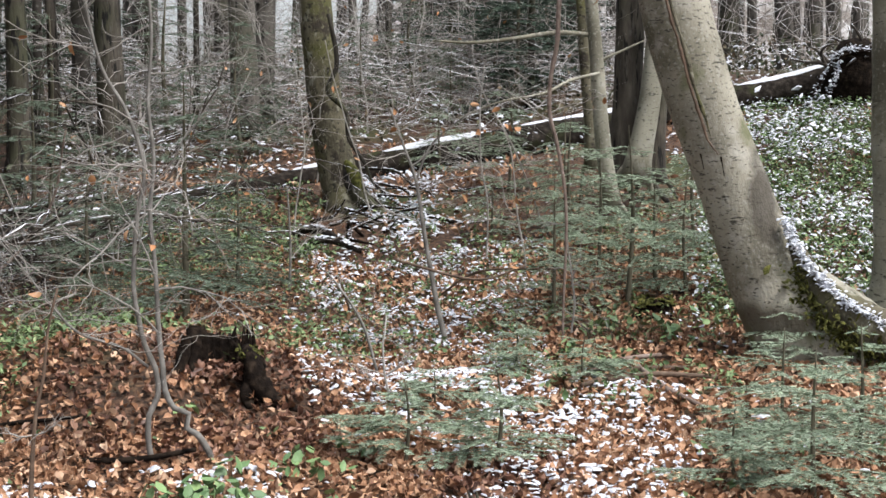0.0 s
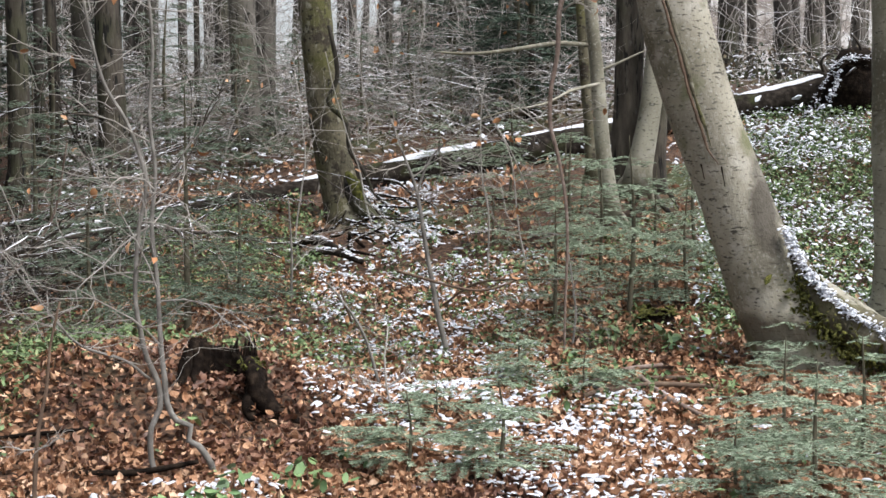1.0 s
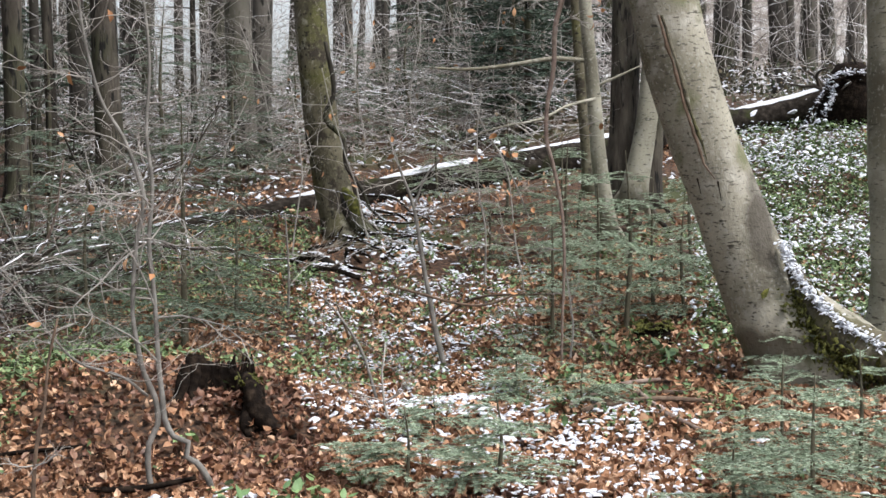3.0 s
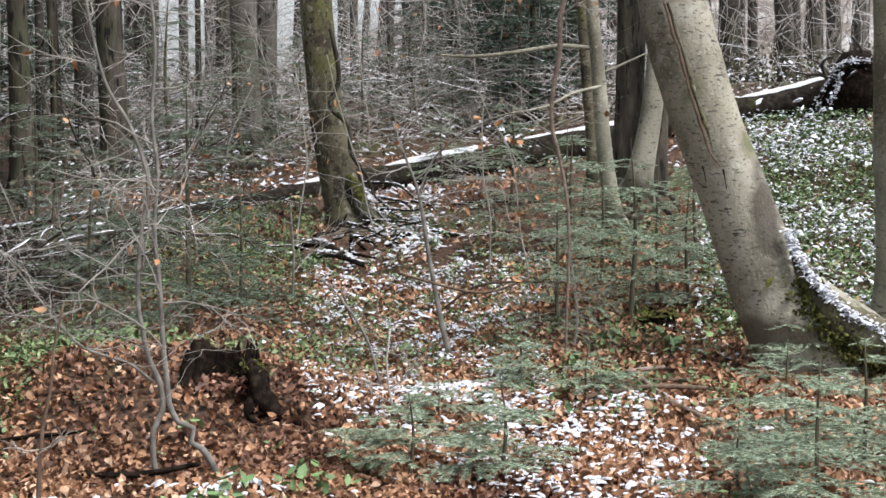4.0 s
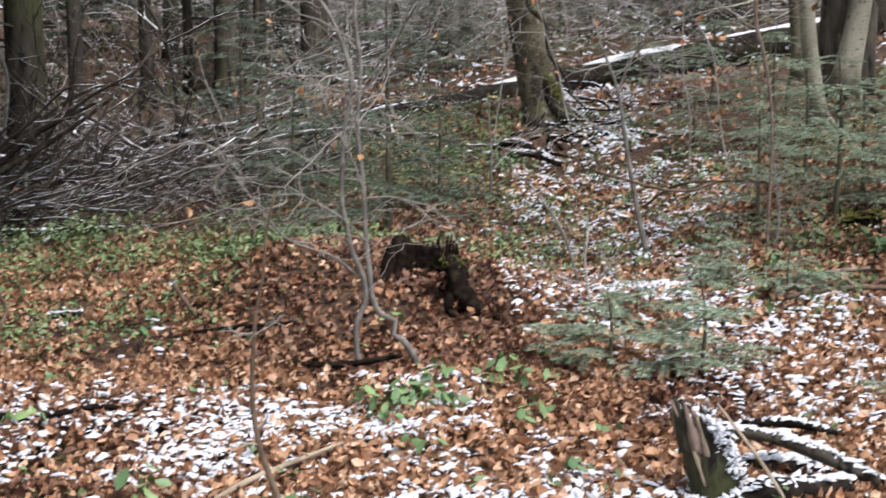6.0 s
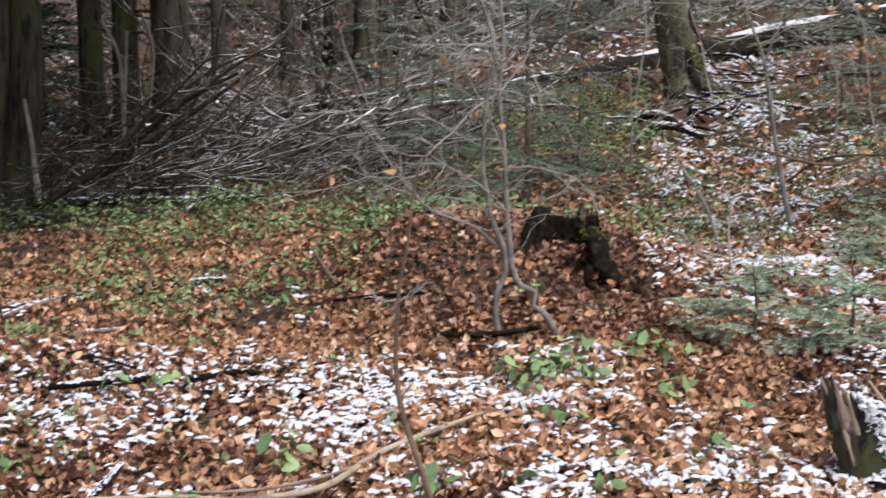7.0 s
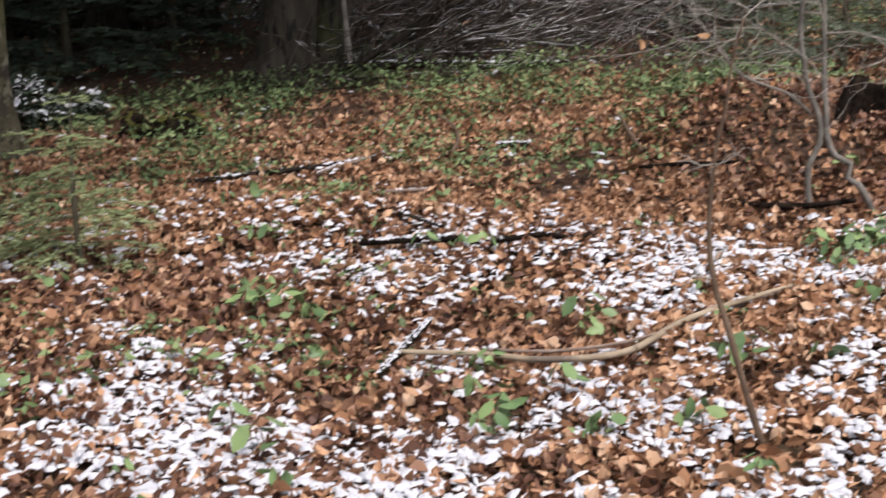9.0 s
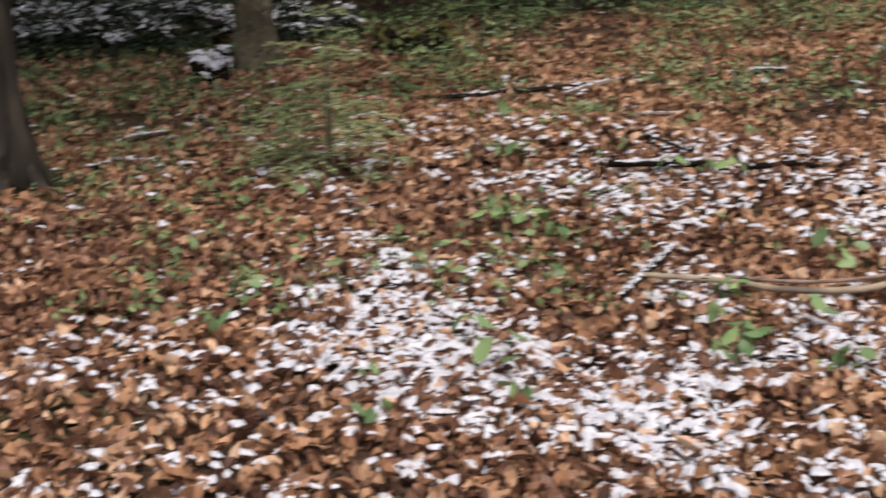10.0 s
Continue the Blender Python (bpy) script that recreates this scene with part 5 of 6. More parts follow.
stick([(-5.445, 10.642, 0.318), (-5.011, 10.847, 0.658), (-4.637, 11.006, 0.975), (-4.221, 11.166, 1.198)], [0.035, 0.03, 0.024, 0.012], "thick dark dead branch rising from the brush", M_LOG, 136, 0.15)
for k, pts in enumerate(([(-5.478, 11.403, 1.664), (-5.356, 11.459, 1.322), (-5.347, 11.463, 0.564)], [(-5.297, 11.486, 1.571), (-5.356, 11.459, 0.564)], [(-5.188, 11.533, 1.728), (-5.109, 11.568, 1.363), (-5.216, 11.521, 0.559)], [(-5.034, 11.599, 0.947), (-5.012, 11.609, 0.459)])):
    stick(pts, [0.012, 0.016, 0.018][:len(pts)], "pale broken dead stem standing in the brush", M_STEM, 230 + k, name="dead_stem", lift=0.0)

# pale barkless branch and the snowy stick in the hollow
stick([spot(-2.284, 4.412), spot(-2.011, 4.503), spot(-1.807, 4.502), spot(-1.554, 4.645), spot(-1.440, 5.031), spot(-1.261, 5.346), spot(-1.164, 5.506)], [0.009, 0.011, 0.012, 0.013, 0.012, 0.010, 0.006],
      "pale barkless fallen branch lying in snow", M_PALEWOOD, 141, lift=0.062)
stick([spot(-2.021, 4.526), spot(-1.775, 4.583), spot(-1.579, 4.725), spot(-1.464, 4.891)], [0.006, 0.007, 0.006, 0.004], "thin grey twig along a barkless branch", M_REDSTEM, 140, lift=0.07)
stick([spot(-2.338, 4.785), spot(-2.296, 4.482), spot(-2.241, 4.177)], [0.011, 0.013, 0.009], "dark stick covered with a line of snow", M_LOG, 142, 1.0, lift=0.055)
stick([spot(-3.015, 5.557), spot(-2.703, 5.678)], [0.014, 0.018], "short snow-covered end of a rotten branch", M_ROT, 143, 0.9, lift=0.055)
# Two dark pieces stand for a chain of shadow between the leaves.
stick([spot(-2.763, 5.637), spot(-2.652, 5.713), spot(-2.507, 5.707), spot(-2.391, 5.805)], [0.012, 0.016, 0.012, 0.009], "dark leaf shadow shaped as a snow-edged branch", M_ROT, 144, 0.4, lift=0.042)
stick([spot(-2.419, 5.745), spot(-2.301, 5.841), spot(-2.139, 5.852), spot(-2.088, 6.004), spot(-2.039, 6.389)], [0.008, 0.014, 0.012, 0.013, 0.007], "crooked leaf shadow shaped as a dark branch", M_ROT, 241, 0.15, lift=0.045)
stick([spot(-2.238, 5.601), spot(-2.127, 5.671), spot(-2.095, 5.909)], [0.012, 0.02, 0.012], "black rotten fork of a branch among leaves", M_ROT, 138, 0.1, lift=0.05)
stick([spot(-4.588, 6.683), spot(-4.246, 7.089), spot(-3.934, 7.490), spot(-3.906, 7.649)], [0.014, 0.016, 0.018, 0.012], "thin weathered branch lying on leaves", M_LOG, 145, 0.3, lift=0.045)
stick([spot(-4.034, 7.019), spot(-3.993, 7.330), spot(-3.891, 7.619)], [0.012, 0.018, 0.014], "weathered grey branch with snow", M_REDSTEM, 146, 0.4, lift=0.05)
stick([spot(-3.484, 6.657), spot(-3.265, 6.790)], [0.012, 0.010], "short grey branch in thin snow", M_REDSTEM, 147, 0.5, lift=0.05)
stick([spot(-2.979, 5.872), spot(-2.721, 5.781)], [0.010, 0.009], "short snowy twig in the hollow", M_LOG, 139, 0.9, lift=0.055)
stick([spot(-3.280, 7.831), spot(-3.103, 7.818)], [0.022, 0.02], "short stub of wood under snow", M_LOG, 137, 1.0, lift=0.05)
stick([spot(-3.541, 7.738), (-3.541, 7.837, 0.132), (-3.575, 7.822, 0.209), (-3.648, 7.788, 0.267)], [0.012, 0.011, 0.009, 0.005], "dark arched twig stuck in the leaves", M_BROWNSTEM, 148)
stick([spot(-2.376, 7.587), (-2.463, 7.611, 0.266), (-2.507, 7.597, 0.343)], [0.014, 0.012, 0.006], "short broken twig standing in leaves", M_BROWNSTEM, 149)
stick([spot(-1.693, 6.823), spot(-1.422, 6.823), spot(-1.170, 6.986)], [0.012, 0.017, 0.012], "dark twig on brown leaves", M_ROT, 150, lift=0.05)
stick([spot(-2.329, 7.379), spot(-2.124, 7.413), spot(-1.830, 7.449)], [0.01, 0.012, 0.008], "dark twig on brown leaves", M_ROT, 151)
stick([spot(-4.959, 5.288), spot(-4.769, 5.514), spot(-4.516, 5.735)], [0.012, 0.012, 0.008], "thin grey branch lying on brown leaves", M_REDSTEM, 152, 0.2)
stick([spot(-5.301, 5.034), spot(-5.263, 5.230)], [0.02, 0.016], "short stick covered with fresh snow", M_BRUSH, 153, 1.0)
stick([spot(-4.990, 4.486), spot(-4.937, 4.677), spot(-4.656, 4.607)], [0.016, 0.02, 0.014], "short branch dusted with snow", M_LOG, 154, 0.8)
for k, pts in enumerate(([spot(0.712, 8.269), spot(1.046, 8.697), spot(1.293, 8.796)], [spot(0.764, 8.144), spot(1.084, 8.461), spot(1.393, 8.476)], [spot(1.127, 8.546), spot(1.191, 8.093), spot(1.340, 7.613)], [spot(0.915, 8.249), spot(1.164, 8.349), spot(1.527, 8.240)])):
    stick(pts, [0.014, 0.017, 0.012], "brown fallen branch in a small heap", (M_REDSTEM, M_BROWNSTEM, M_REDSTEM, M_BROWNSTEM)[k], 160 + k, lift=0.055)
for k, pts in enumerate(([(-0.302, 9.495, 0.781), (0.198, 9.298, 0.674), (0.514, 9.286, 0.763)], [spot(-0.017, 11.140), (0.255, 10.197, 0.647), (0.779, 9.970, 0.686)], [spot(-0.690, 11.058), (-0.766, 10.973, 0.536)])):
    stick(pts, [0.009, 0.009, 0.006][: len(pts)], "thin dead branch in the gully", M_BROWNSTEM, 170 + k)

# snowy debris at the foot of the mossy beech
for k, pts in enumerate(([spot(-1.312, 13.125), (-1.090, 12.854, 0.793), (-0.794, 12.775, 0.652)], [spot(-1.182, 12.786), (-0.986, 12.762, 0.701), (-0.692, 12.681, 0.610)], [spot(-0.839, 13.113), (-0.813, 12.874, 0.850)],
                         [spot(-0.813, 13.526), spot(-0.536, 13.639), spot(-0.251, 13.558)], [(-0.760, 13.979, 1.107), spot(-0.497, 13.951), spot(-0.250, 13.508)], [(-0.723, 14.282, 1.205), spot(-0.451, 14.203), spot(-0.178, 13.809)],
                         [(-0.814, 14.978, 1.273), (-0.469, 14.793, 1.249), spot(-0.242, 14.588)], [(-0.678, 14.484, 1.146), (-0.346, 14.296, 1.070), spot(-0.311, 13.937)])):
    stick(pts, [0.03, 0.034, 0.024][: len(pts)] if k < 2 else [0.014, 0.016, 0.009][: len(pts)], "dark broken branch under fresh snow", M_LOG, 180 + k, 0.7)


stick([(-0.815, 12.95, 0.62), (-0.812, 12.95, 0.80)], [0.022, 0.016], "short upright stub white with snow", M_BRUSH, 179, 1.0, lift=0.0)
g = np.random.default_rng(187)
for k in range(9):
    b = spot(-0.85 + g.normal(0, 0.22), 12.95 + g.normal(0, 0.25), g.uniform(0.01, 0.09))
    stick(wander(g, b, (g.normal(0.8, 0.4), g.normal(0, 0.4), g.normal(-0.05, 0.15)), g.uniform(0.2, 0.55), 4, 0.2), np.linspace(0.018, 0.007, 5), "black broken branch edged with snow", M_ROT, 1870 + k, 0.45)
g = np.random.default_rng(188)
for k in range(12):
    b = spot(-0.500, 14.031) + np.array([g.normal(0, 0.3), g.normal(0, 0.45), 0])
    b[2] = height(b[0], b[1]) + g.uniform(0.01, 0.08)
    stick(wander(g, b, (g.normal(0.7, 0.4), g.normal(-0.3, 0.5), g.normal(-0.05, 0.12)), g.uniform(0.3, 0.8), 4, 0.15), np.linspace(0.015, 0.006, 5), "thin broken branch under fresh snow", M_LOG, 1880 + k, 0.8)


def jagged_stump(base, height_, radius, label, seed, open_turn=None, mat=M_ROT, snow=False, moss=True, lean=(0, 0), jag=0.0, flakes=220):
    """A broken, hollow stump with a ragged rim."""
    g = np.random.default_rng(seed)
    ob = thing("tree_stump", base, label, "stump")
    n, rows = 26, 7
    rim = height_ * (0.55 + 0.45 * np.abs(np.sin(np.arange(n) * 0.37 + seed)) ** 0.7) * g.uniform(0.68, 1.18, n) * g.uniform(1 - jag, 1 + jag * 0.4, n)
    if open_turn is not None:
        a = np.arange(n) * 2 * np.pi / n
        rim *= np.clip(0.42 + 0.58 * (0.5 - 0.5 * np.cos(a - open_turn)) ** 0.6, 0.2, 1)
    s = Shape()
    for shell, inner in ((1.0, False), (0.68, True)):
        v = []
        for i in range(rows):
            f = i / (rows - 1)
            for j in range(n):
                a = 2 * np.pi * j / n
                rr = radius * shell * (1.25 - 0.35 * f ** 0.6) * (1 + 0.10 * math.sin(3 * a + seed) + g.normal(0, 0.07))
                v.append((base[0] + rr * math.cos(a) + lean[0] * f, base[1] + rr * math.sin(a) + lean[1] * f, base[2] - 0.06 + (rim[j] + 0.06) * f))
        i, j = np.meshgrid(np.arange(rows - 1), np.arange(n), indexing="ij")
        k = (j + 1) % n
        f = np.stack([i * n + j, i * n + k, (i + 1) * n + k, (i + 1) * n + j], -1).reshape(-1, 4)
        s.add(np.array(v), f if not inner else f[:, ::-1])
    top0, top1 = (rows - 1) * n, rows * n + (rows - 1) * n
    j = np.arange(n)
    k = (j + 1) % n
    s.f.append(np.stack([top0 + j, top0 + k, top1 + k, top1 + j], -1))
    solid("wood", s, mat, ob)
    for what, amount, low, high, m in (("moss", 120 if moss else 0, 0.01, 0.025, M_MOSS), ("snow", flakes if snow else 0, radius * 0.07, radius * 0.22, M_SNOW)):
        if amount:
            q = g.integers(0, n, amount)
            a = 2 * np.pi * q / n + g.normal(0, 0.1, amount)
            rr = radius * g.uniform(0.55 if what == "snow" else 0.8, 1.0, amount)
            c = Shape()
            clumps(c, base[0] + rr * np.cos(a) + lean[0], base[1] + rr * np.sin(a) + lean[1], base[2] + rim[q] * g.uniform(0.9, 1.02, amount), g.uniform(low, high, amount), g)
            tagged(solid(what, c, m, ob), kind="stuff")
    return ob


def hollow_stump(centre, rx, ry, rim, label, seed):
    """A rotten shell of a stump, open to the front; rim: height of the wall by the turn in degrees."""
    g = np.random.default_rng(seed)
    ob = thing("tree_stump", spot(*centre), label, "stump")
    n, rows = 84, 12
    a = np.arange(n) * 2 * np.pi / n
    top = np.interp(np.degrees(a), [d for d, h in rim], [h for d, h in rim]) + g.normal(0, 0.010, n) - np.abs(g.normal(0, 0.012, n))
    groove = 1 + 0.05 * np.sin(9 * a + 1) + 0.04 * np.sin(17 * a) + g.normal(0, 0.018, n)
    s = Shape()
    j = np.arange(n)
    k = (j + 1) % n
    for shell in (1.0, 0.66):
        v = []
        for i in range(rows):
            f = i / (rows - 1)
            out = shell * (1.18 - 0.2 * f ** 0.7) * groove * (1 + g.normal(0, 0.025, n))
            v.append(np.stack([centre[0] + rx * out * np.cos(a), centre[1] + ry * out * np.sin(a), 0.08 + (top - 0.08) * f], -1))
        i, jj = np.meshgrid(np.arange(rows - 1), j, indexing="ij")
        kk = (jj + 1) % n
        f = np.stack([i * n + jj, i * n + kk, (i + 1) * n + kk, (i + 1) * n + jj], -1).reshape(-1, 4)
        s.add(np.concatenate(v), f if shell == 1.0 else f[:, ::-1])
    s.f.append(np.stack([(rows - 1) * n + j, (rows - 1) * n + k, (2 * rows - 1) * n + k, (2 * rows - 1) * n + j], -1))
    # The hollow's shade is partly in this near-black wood colour.
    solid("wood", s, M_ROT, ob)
    return ob


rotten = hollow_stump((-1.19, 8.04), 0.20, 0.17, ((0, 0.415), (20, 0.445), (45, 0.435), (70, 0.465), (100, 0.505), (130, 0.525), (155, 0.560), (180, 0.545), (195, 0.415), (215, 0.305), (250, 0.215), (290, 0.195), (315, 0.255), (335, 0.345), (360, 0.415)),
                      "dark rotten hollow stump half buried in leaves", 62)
for k, (pts, radii) in enumerate((([(-1.065, 8.02, 0.45), (-1.015, 7.92, 0.385), (-0.965, 7.86, 0.275), (-0.890, 7.82, 0.20), (-0.760, 7.78, 0.15)], [0.035, 0.055, 0.06, 0.045, 0.014]),
                                  ([(-1.010, 7.93, 0.33), (-1.030, 7.83, 0.24), (-1.010, 7.74, 0.17)], [0.045, 0.04, 0.015]),
                                  ([(-1.380, 8.0, 0.52), (-1.395, 7.96, 0.42), (-1.410, 7.9, 0.32)], [0.025, 0.035, 0.03]))):
    s = Shape()
    tube(s, pts, radii, 12, 0.02, 0.16, 64 + k)
    solid("root", s, M_ROT, rotten)
g = np.random.default_rng(61)
for k in range(16):
    a = g.uniform(0.2, 3.0)
    foot = np.array([-1.19 + 0.17 * math.cos(a), 8.05 + 0.145 * math.sin(a), 0.30])
    s = Shape()
    tube(s, [foot, foot + np.array([g.normal(0, 0.012), -0.012, 0.12]), foot + np.array([g.normal(0, 0.02), -0.004, g.uniform(0.17, 0.27)])], [g.uniform(0.012, 0.022), g.uniform(0.010, 0.018), 0.004], 6, 0.03, 0.2, 600 + k)
    solid("splinter", s, M_ROT, rotten)
g = np.random.default_rng(77)
s = Shape()
blades(s, -1.20 + g.normal(0, 0.10, 90), 7.96 + g.normal(0, 0.07, 90), 0.32 + g.uniform(0.0, 0.06, 90), g.uniform(0.04, 0.07, 90), g.uniform(0.022, 0.04, 90), g, tilt=0.6, curl=0.4)
tagged(solid("leaves", s, M_DARKLEAF, rotten, "fallen leaves lying in the hollow"), kind="stuff")
s = Shape()
clumps(s, -1.04 + g.normal(0, 0.03, 160), 7.99 + g.normal(0, 0.04, 160), 0.435 + g.normal(0, 0.012, 160), g.uniform(0.004, 0.012, 160), g, flat=0.6, sides=5, tilt=0.6)
tagged(solid("moss", s, M_MOSS, rotten, "moss on the side wall"), kind="stuff")
jagged_stump(tuple(spot(-6.088, 6.492)), 0.22, 0.11, "low dark stump capped with snow", 8, snow=True, moss=False)
jagged_stump(tuple(spot(-5.732, 8.072)), 0.14, 0.26, "low mossy rotten stump", 9)
jagged_stump(tuple(spot(1.442, 10.097)), 0.10, 0.12, "small dark rotten stump by a fir", 10)
snag = thing("tree_stump", (0.24, 5.03, 0.0), "broken snow-dusted snag with a ragged top", "stump")
g = np.random.default_rng(112)
s = Shape()
tube(s, [(0.265, 5.03, -0.06), (0.238, 5.03, 0.06), (0.20, 5.03, 0.17), (0.165, 5.03, 0.26)], [0.10, 0.093, 0.082, 0.05], 22, 0.015, 0.055, 113)
solid("trunk", s, M_SHADEBARK, snag)
for k in range(12):
    a = k * 0.52 + g.normal(0, 0.15)
    foot = np.array([0.185 + 0.06 * math.cos(a), 5.03 + 0.06 * math.sin(a), 0.19])
    s = Shape()
    tube(s, [foot, foot + np.array([-0.02, 0, 0.07]), foot + np.array([-0.045, 0, g.uniform(0.1, 0.19)])], [0.022, 0.018, 0.004], 7, 0.02, 0.2, 640 + k)
    solid("splinter", s, M_SHADEBARK if k % 3 else M_REDSTEM, snag)
for k in range(9):
    foot = np.array([0.185 + 0.045 * g.random(), 4.945 + 0.02 * g.random(), g.uniform(0.05, 0.12)])
    s = Shape()
    tube(s, [foot, foot + np.array([-0.03, 0.012, 0.09]), foot + np.array([-0.06, 0.03, g.uniform(0.15, 0.2)])], [0.003, g.uniform(0.005, 0.009), 0.003], 6, 0.02, 0.35, 620 + k)
    solid("shard", s, (M_PALEWOOD, M_REDSTEM, M_BROWNSTEM)[k % 3], snag, "splintered pale brown wood")
s = Shape()
f = g.random(260)
clumps(s, 0.20 + 0.115 * f + g.normal(0, 0.014, 260), 4.975 + g.normal(0, 0.03, 260), 0.325 - 0.22 * f ** 1.2 + g.normal(0, 0.014, 260), g.uniform(0.003, 0.011, 260), g, sides=6, tilt=0.5)
tagged(solid("snow", s, M_SNOW, snag, "snow along the broken edge"), kind="stuff")
stick([(0.25, 4.90, -0.01), (0.37, 4.95, 0.03), (0.51, 5.02, 0.02), (0.67, 5.12, 0.01)], [0.03, 0.045, 0.05, 0.045], "black rotten log partly covered by snow", M_LOG, 192, 1.0)
stick([(0.20, 5.27, 0.16), (0.30, 5.26, 0.195), (0.42, 5.24, 0.19), (0.58, 5.2, 0.15), (0.8, 5.15, 0.06)], [0.02, 0.027, 0.024, 0.03, 0.025], "dark broken bough topped with snow", M_DARKBARK, 191, 1.0, lift=0.0)
stick([(0.22, 5.3, 0.0), (0.33, 5.3, 0.05), (0.47, 5.32, 0.06), (0.67, 5.34, 0.02)], [0.035, 0.045, 0.05, 0.045], "dark mossy log lying in leaves", M_LOG, 190, 1.0, lift=0.0)
stick([spot(0.38, 5.92), (0.48, 5.88, 0.05), (0.58, 5.83, 0.06), spot(0.74, 5.8)], [0.014, 0.02, 0.02, 0.014], "dark broken branch under snow", M_LOG, 193, 1.0)
stick([(0.23, 4.97, 0.33), (0.28, 4.93, 0.27), (0.345, 4.9, 0.19), (0.44, 4.86, 0.05), (0.465, 4.85, -0.02)], [0.004, 0.005, 0.006, 0.006, 0.005], "thin pale twig leaning on a rotten log", M_PALEWOOD, 194)
stick([spot(-1.495, 4.939), spot(-1.360, 5.216), spot(-1.142, 5.625)], [0.009, 0.011, 0.008], "brown fallen branch on leaves", M_REDSTEM, 195)

# snow-laden boughs beside the slim beech
for k, (at, n, wide, tall) in enumerate((((-7.45, 7.42), 26, 0.55, 0.42), ((-8.15, 6.9), 20, 0.5, 0.5), ((-6.80, 8.30), 16, 0.22, 0.30))):
    heap = thing("brush_heap", spot(*at), "heap of snow-laden boughs with dark blades as its shadow", "brush pile", "snowy brush heaps")
    g = np.random.default_rng(800 + k)
    along = np.array([0.62, 0.78])
    flakes = []
    for q in range(n):
        f = g.normal(0, wide * 0.55)
        b = spot(at[0] + along[0] * f + g.normal(0, 0.12), at[1] + along[1] * f + g.normal(0, 0.12), g.uniform(0.03, tall * 0.75))
        a = math.atan2(along[1], along[0]) + g.normal(0, 0.5) + (math.pi if g.random() < 0.5 else 0)
        line = wander(g, b, (math.cos(a), math.sin(a), g.normal(0.12, 0.2)), wide * g.uniform(0.7, 1.5), 6, 0.2, -0.03)
        s = Shape()
        p, r = tube(s, line, np.linspace(0.02, 0.006, 7), 6, 0.03, 0.1, q)
        solid("branch", s, M_LOG, heap)
        flakes.append(p)
        # Dark blades fill the heap in place of the black shadow within it.
        m = 110
        at_bough = p[g.integers(0, len(p), m)] + g.normal(0, 0.05, (m, 3))
        s = Shape()
        blades(s, at_bough[:, 0], at_bough[:, 1], at_bough[:, 2] - 0.02, g.uniform(0.05, 0.12, m), g.uniform(0.012, 0.03, m), g, tilt=0.5, curl=0.2, simple=True)
        tagged(solid("foliage", s, M_CROWN, heap), kind="stuff")
    p = np.repeat(np.concatenate(flakes), 2, 0)
    p = p + g.normal(0, 0.022, p.shape)
    high = p[:, 2] > np.quantile(p[:, 2], 0.35)
    p = p[high]
    s = Shape()
    clumps(s, p[:, 0], p[:, 1], p[:, 2] + 0.025, g.uniform(0.008, 0.022, len(p)), g, flat=0.5)
    tagged(solid("snow", s, M_SNOW, heap, "fresh snow on the boughs"), kind="stuff")


# ---- green seedlings ----
def seedling_model(seed, leaves, tall):
    g = np.random.default_rng(seed)
    ob = thing("seedling", (0, 0, 0), "small green broad-leaved seedling among fallen leaves", "seedling", "green seedlings")
    s = Shape()
    tube(s, [(0, 0, -0.02), (0.01, 0, tall * 0.6), (0.0, 0.01, tall)], [0.003, 0.0025, 0.0015], 6, 0.03)
    solid("stem", s, M_BROWNSTEM, ob)
    for k in range(leaves):
        a = k * 2.4 + g.uniform(-0.3, 0.3)
        z = tall * g.uniform(0.55, 1.0)
        ln = g.uniform(0.046, 0.076)
        s = Shape()
        blades(s, np.array([math.cos(a) * ln * 0.6]), np.array([math.sin(a) * ln * 0.6]), np.array([z]), np.array([ln]), np.array([ln * 0.55]), g, tilt=0.65, curl=0.22, yaw=np.array([a]))
        solid("leaf", s, M_SEED, ob)
    return ob


models = [seedling_model(901, 4, 0.08), seedling_model(902, 5, 0.12), seedling_model(903, 3, 0.06)]
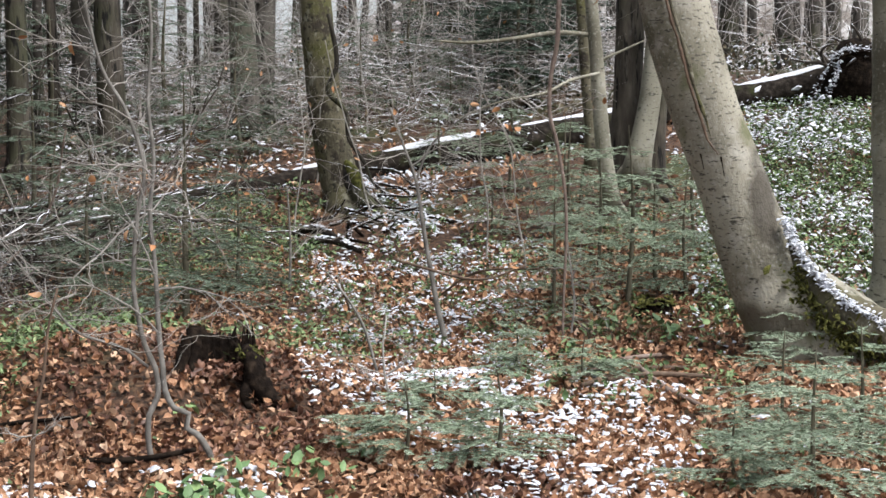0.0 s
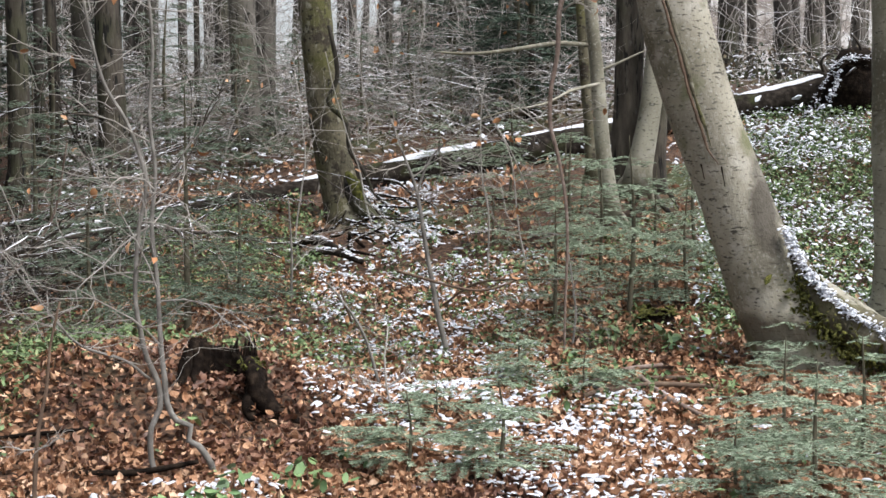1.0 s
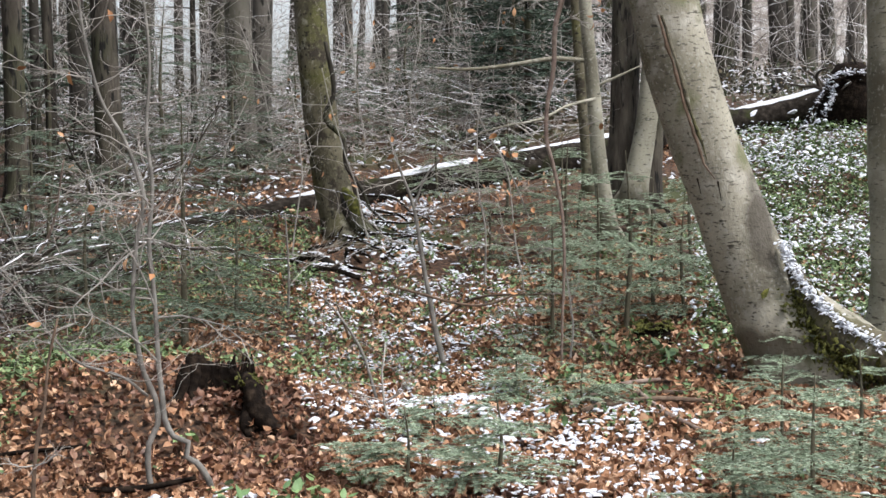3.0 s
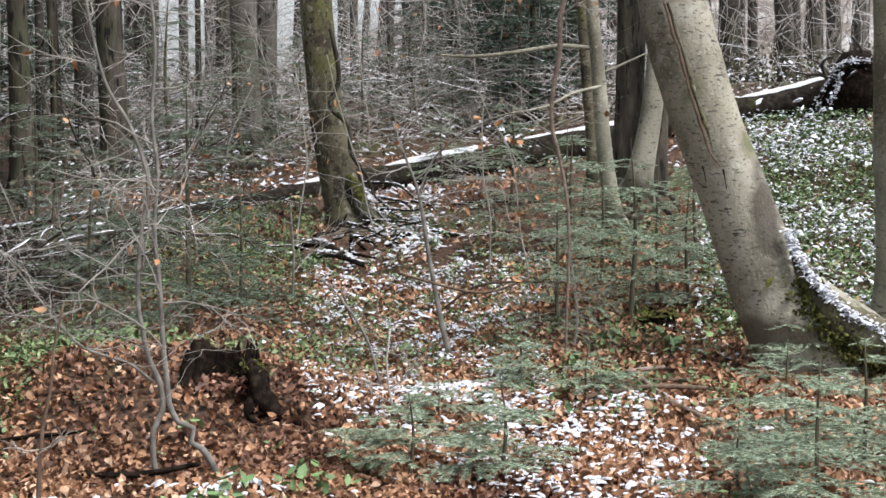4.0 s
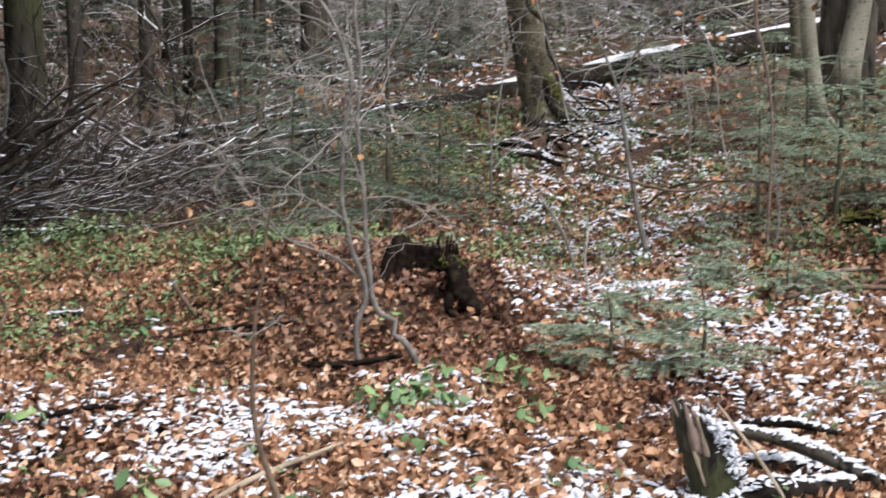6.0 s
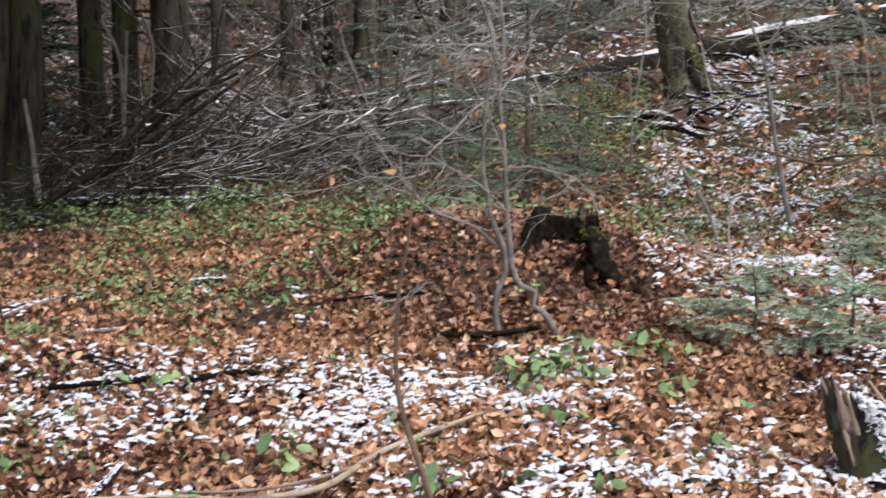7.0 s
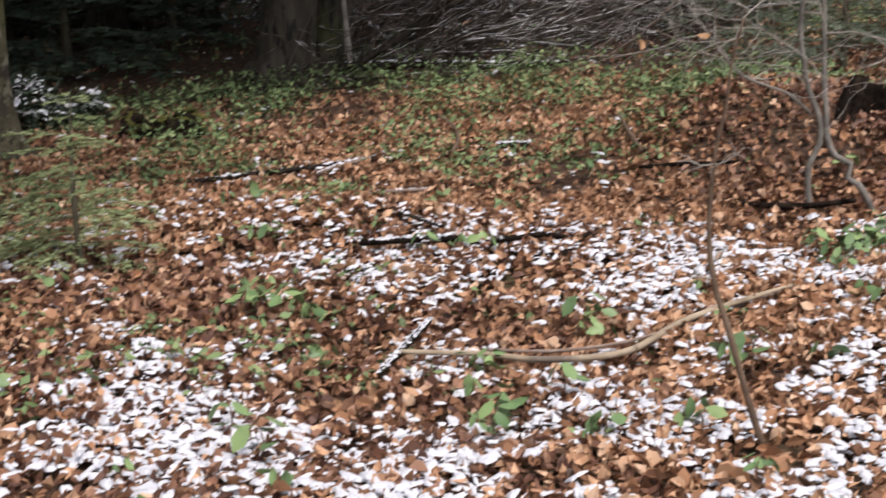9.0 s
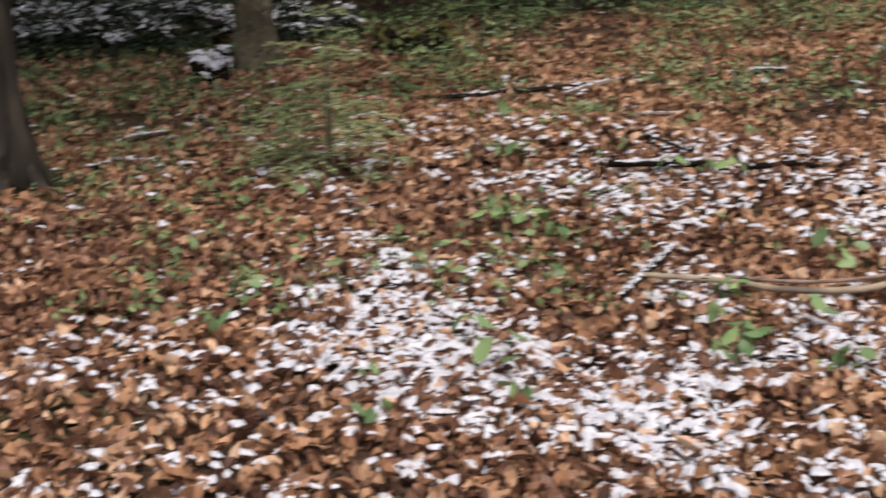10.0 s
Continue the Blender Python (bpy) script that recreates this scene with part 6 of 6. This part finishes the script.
# tufts of seedlings: place, how many, spread
TUFTS = [(-0.98, 6.12, 24, 0.12), (-0.63, 6.55, 4, 0.08), (-0.48, 5.80, 2, 0.03), (-0.26, 5.18, 2, 0.03), (-0.14, 5.75, 1, 0.0), (-0.78, 5.44, 2, 0.05), (-1.77, 4.94, 3, 0.05), (-1.36, 4.91, 1, 0.0),
         (0.82, 9.0, 3, 0.06), (1.09, 9.6, 4, 0.08), (1.36, 9.35, 8, 0.12), (1.67, 9.55, 3, 0.08), (0.67, 7.9, 1, 0.0), (-0.95, 6.56, 2, 0.05), (-0.63, 6.72, 5, 0.08), (-0.43, 6.99, 2, 0.05), (-1.295, 7.408, 1, 0.0)]
TUFTS += [(-3.14, 4.96, 2, 0.06), (-2.87, 4.6, 4, 0.08), (-2.46, 4.33, 2, 0.05), (-3.4, 5.56, 1, 0.05), (-2.58, 5.65, 2, 0.06), (-1.94, 4.4, 2, 0.08), (-1.9, 4.02, 1, 0.03), (-1.7, 3.87, 2, 0.05), (-1.2, 4.67, 2, 0.07), (-0.91, 4.81, 1, 0.0),
          (-0.59, 4.67, 1, 0.0), (-0.46, 5.94, 1, 0.04), (-1.11, 4.0, 2, 0.05), (-1.62, 4.22, 1, 0.0), (-2.68, 6.4, 1, 0.05), (-2.62, 7.1, 1, 0.06)]
TUFTS += [(-1.33, 3.85, 3, 0.07), (-1.69, 3.76, 2, 0.05), (-2.06, 3.17, 2, 0.06), (-2.22, 2.93, 2, 0.08), (-2.35, 3.44, 1, 0.0), (-3.03, 3.1, 1, 0.1), (-3.2, 3.43, 1, 0.0), (-0.94, 3.64, 1, 0.04), (-3.7, 5.95, 2, 0.08),
          (-3.45, 5.57, 1, 0.05), (-3.81, 5.63, 2, 0.1), (-4.27, 4.5, 1, 0.06), (-3.91, 4.58, 1, 0.06)]
g = np.random.default_rng(909)
SEEDLINGS = [spot(x + g.normal(0, d), y + g.normal(0, d)) for x, y, n, d in TUFTS for _ in range(n)]
g = np.random.default_rng(910)
for k, at in enumerate(SEEDLINGS):
    size = g.uniform(0.75, 1.25)
    copy_thing(models[k % 3], Matrix.LocRotScale(Vector(at), Euler((0, 0, g.uniform(0, 6.28))), Vector((size, size, size))))
for m in models:
    m.location = spot(*polar(20 + 6 * models.index(m), 5.2 + models.index(m)))
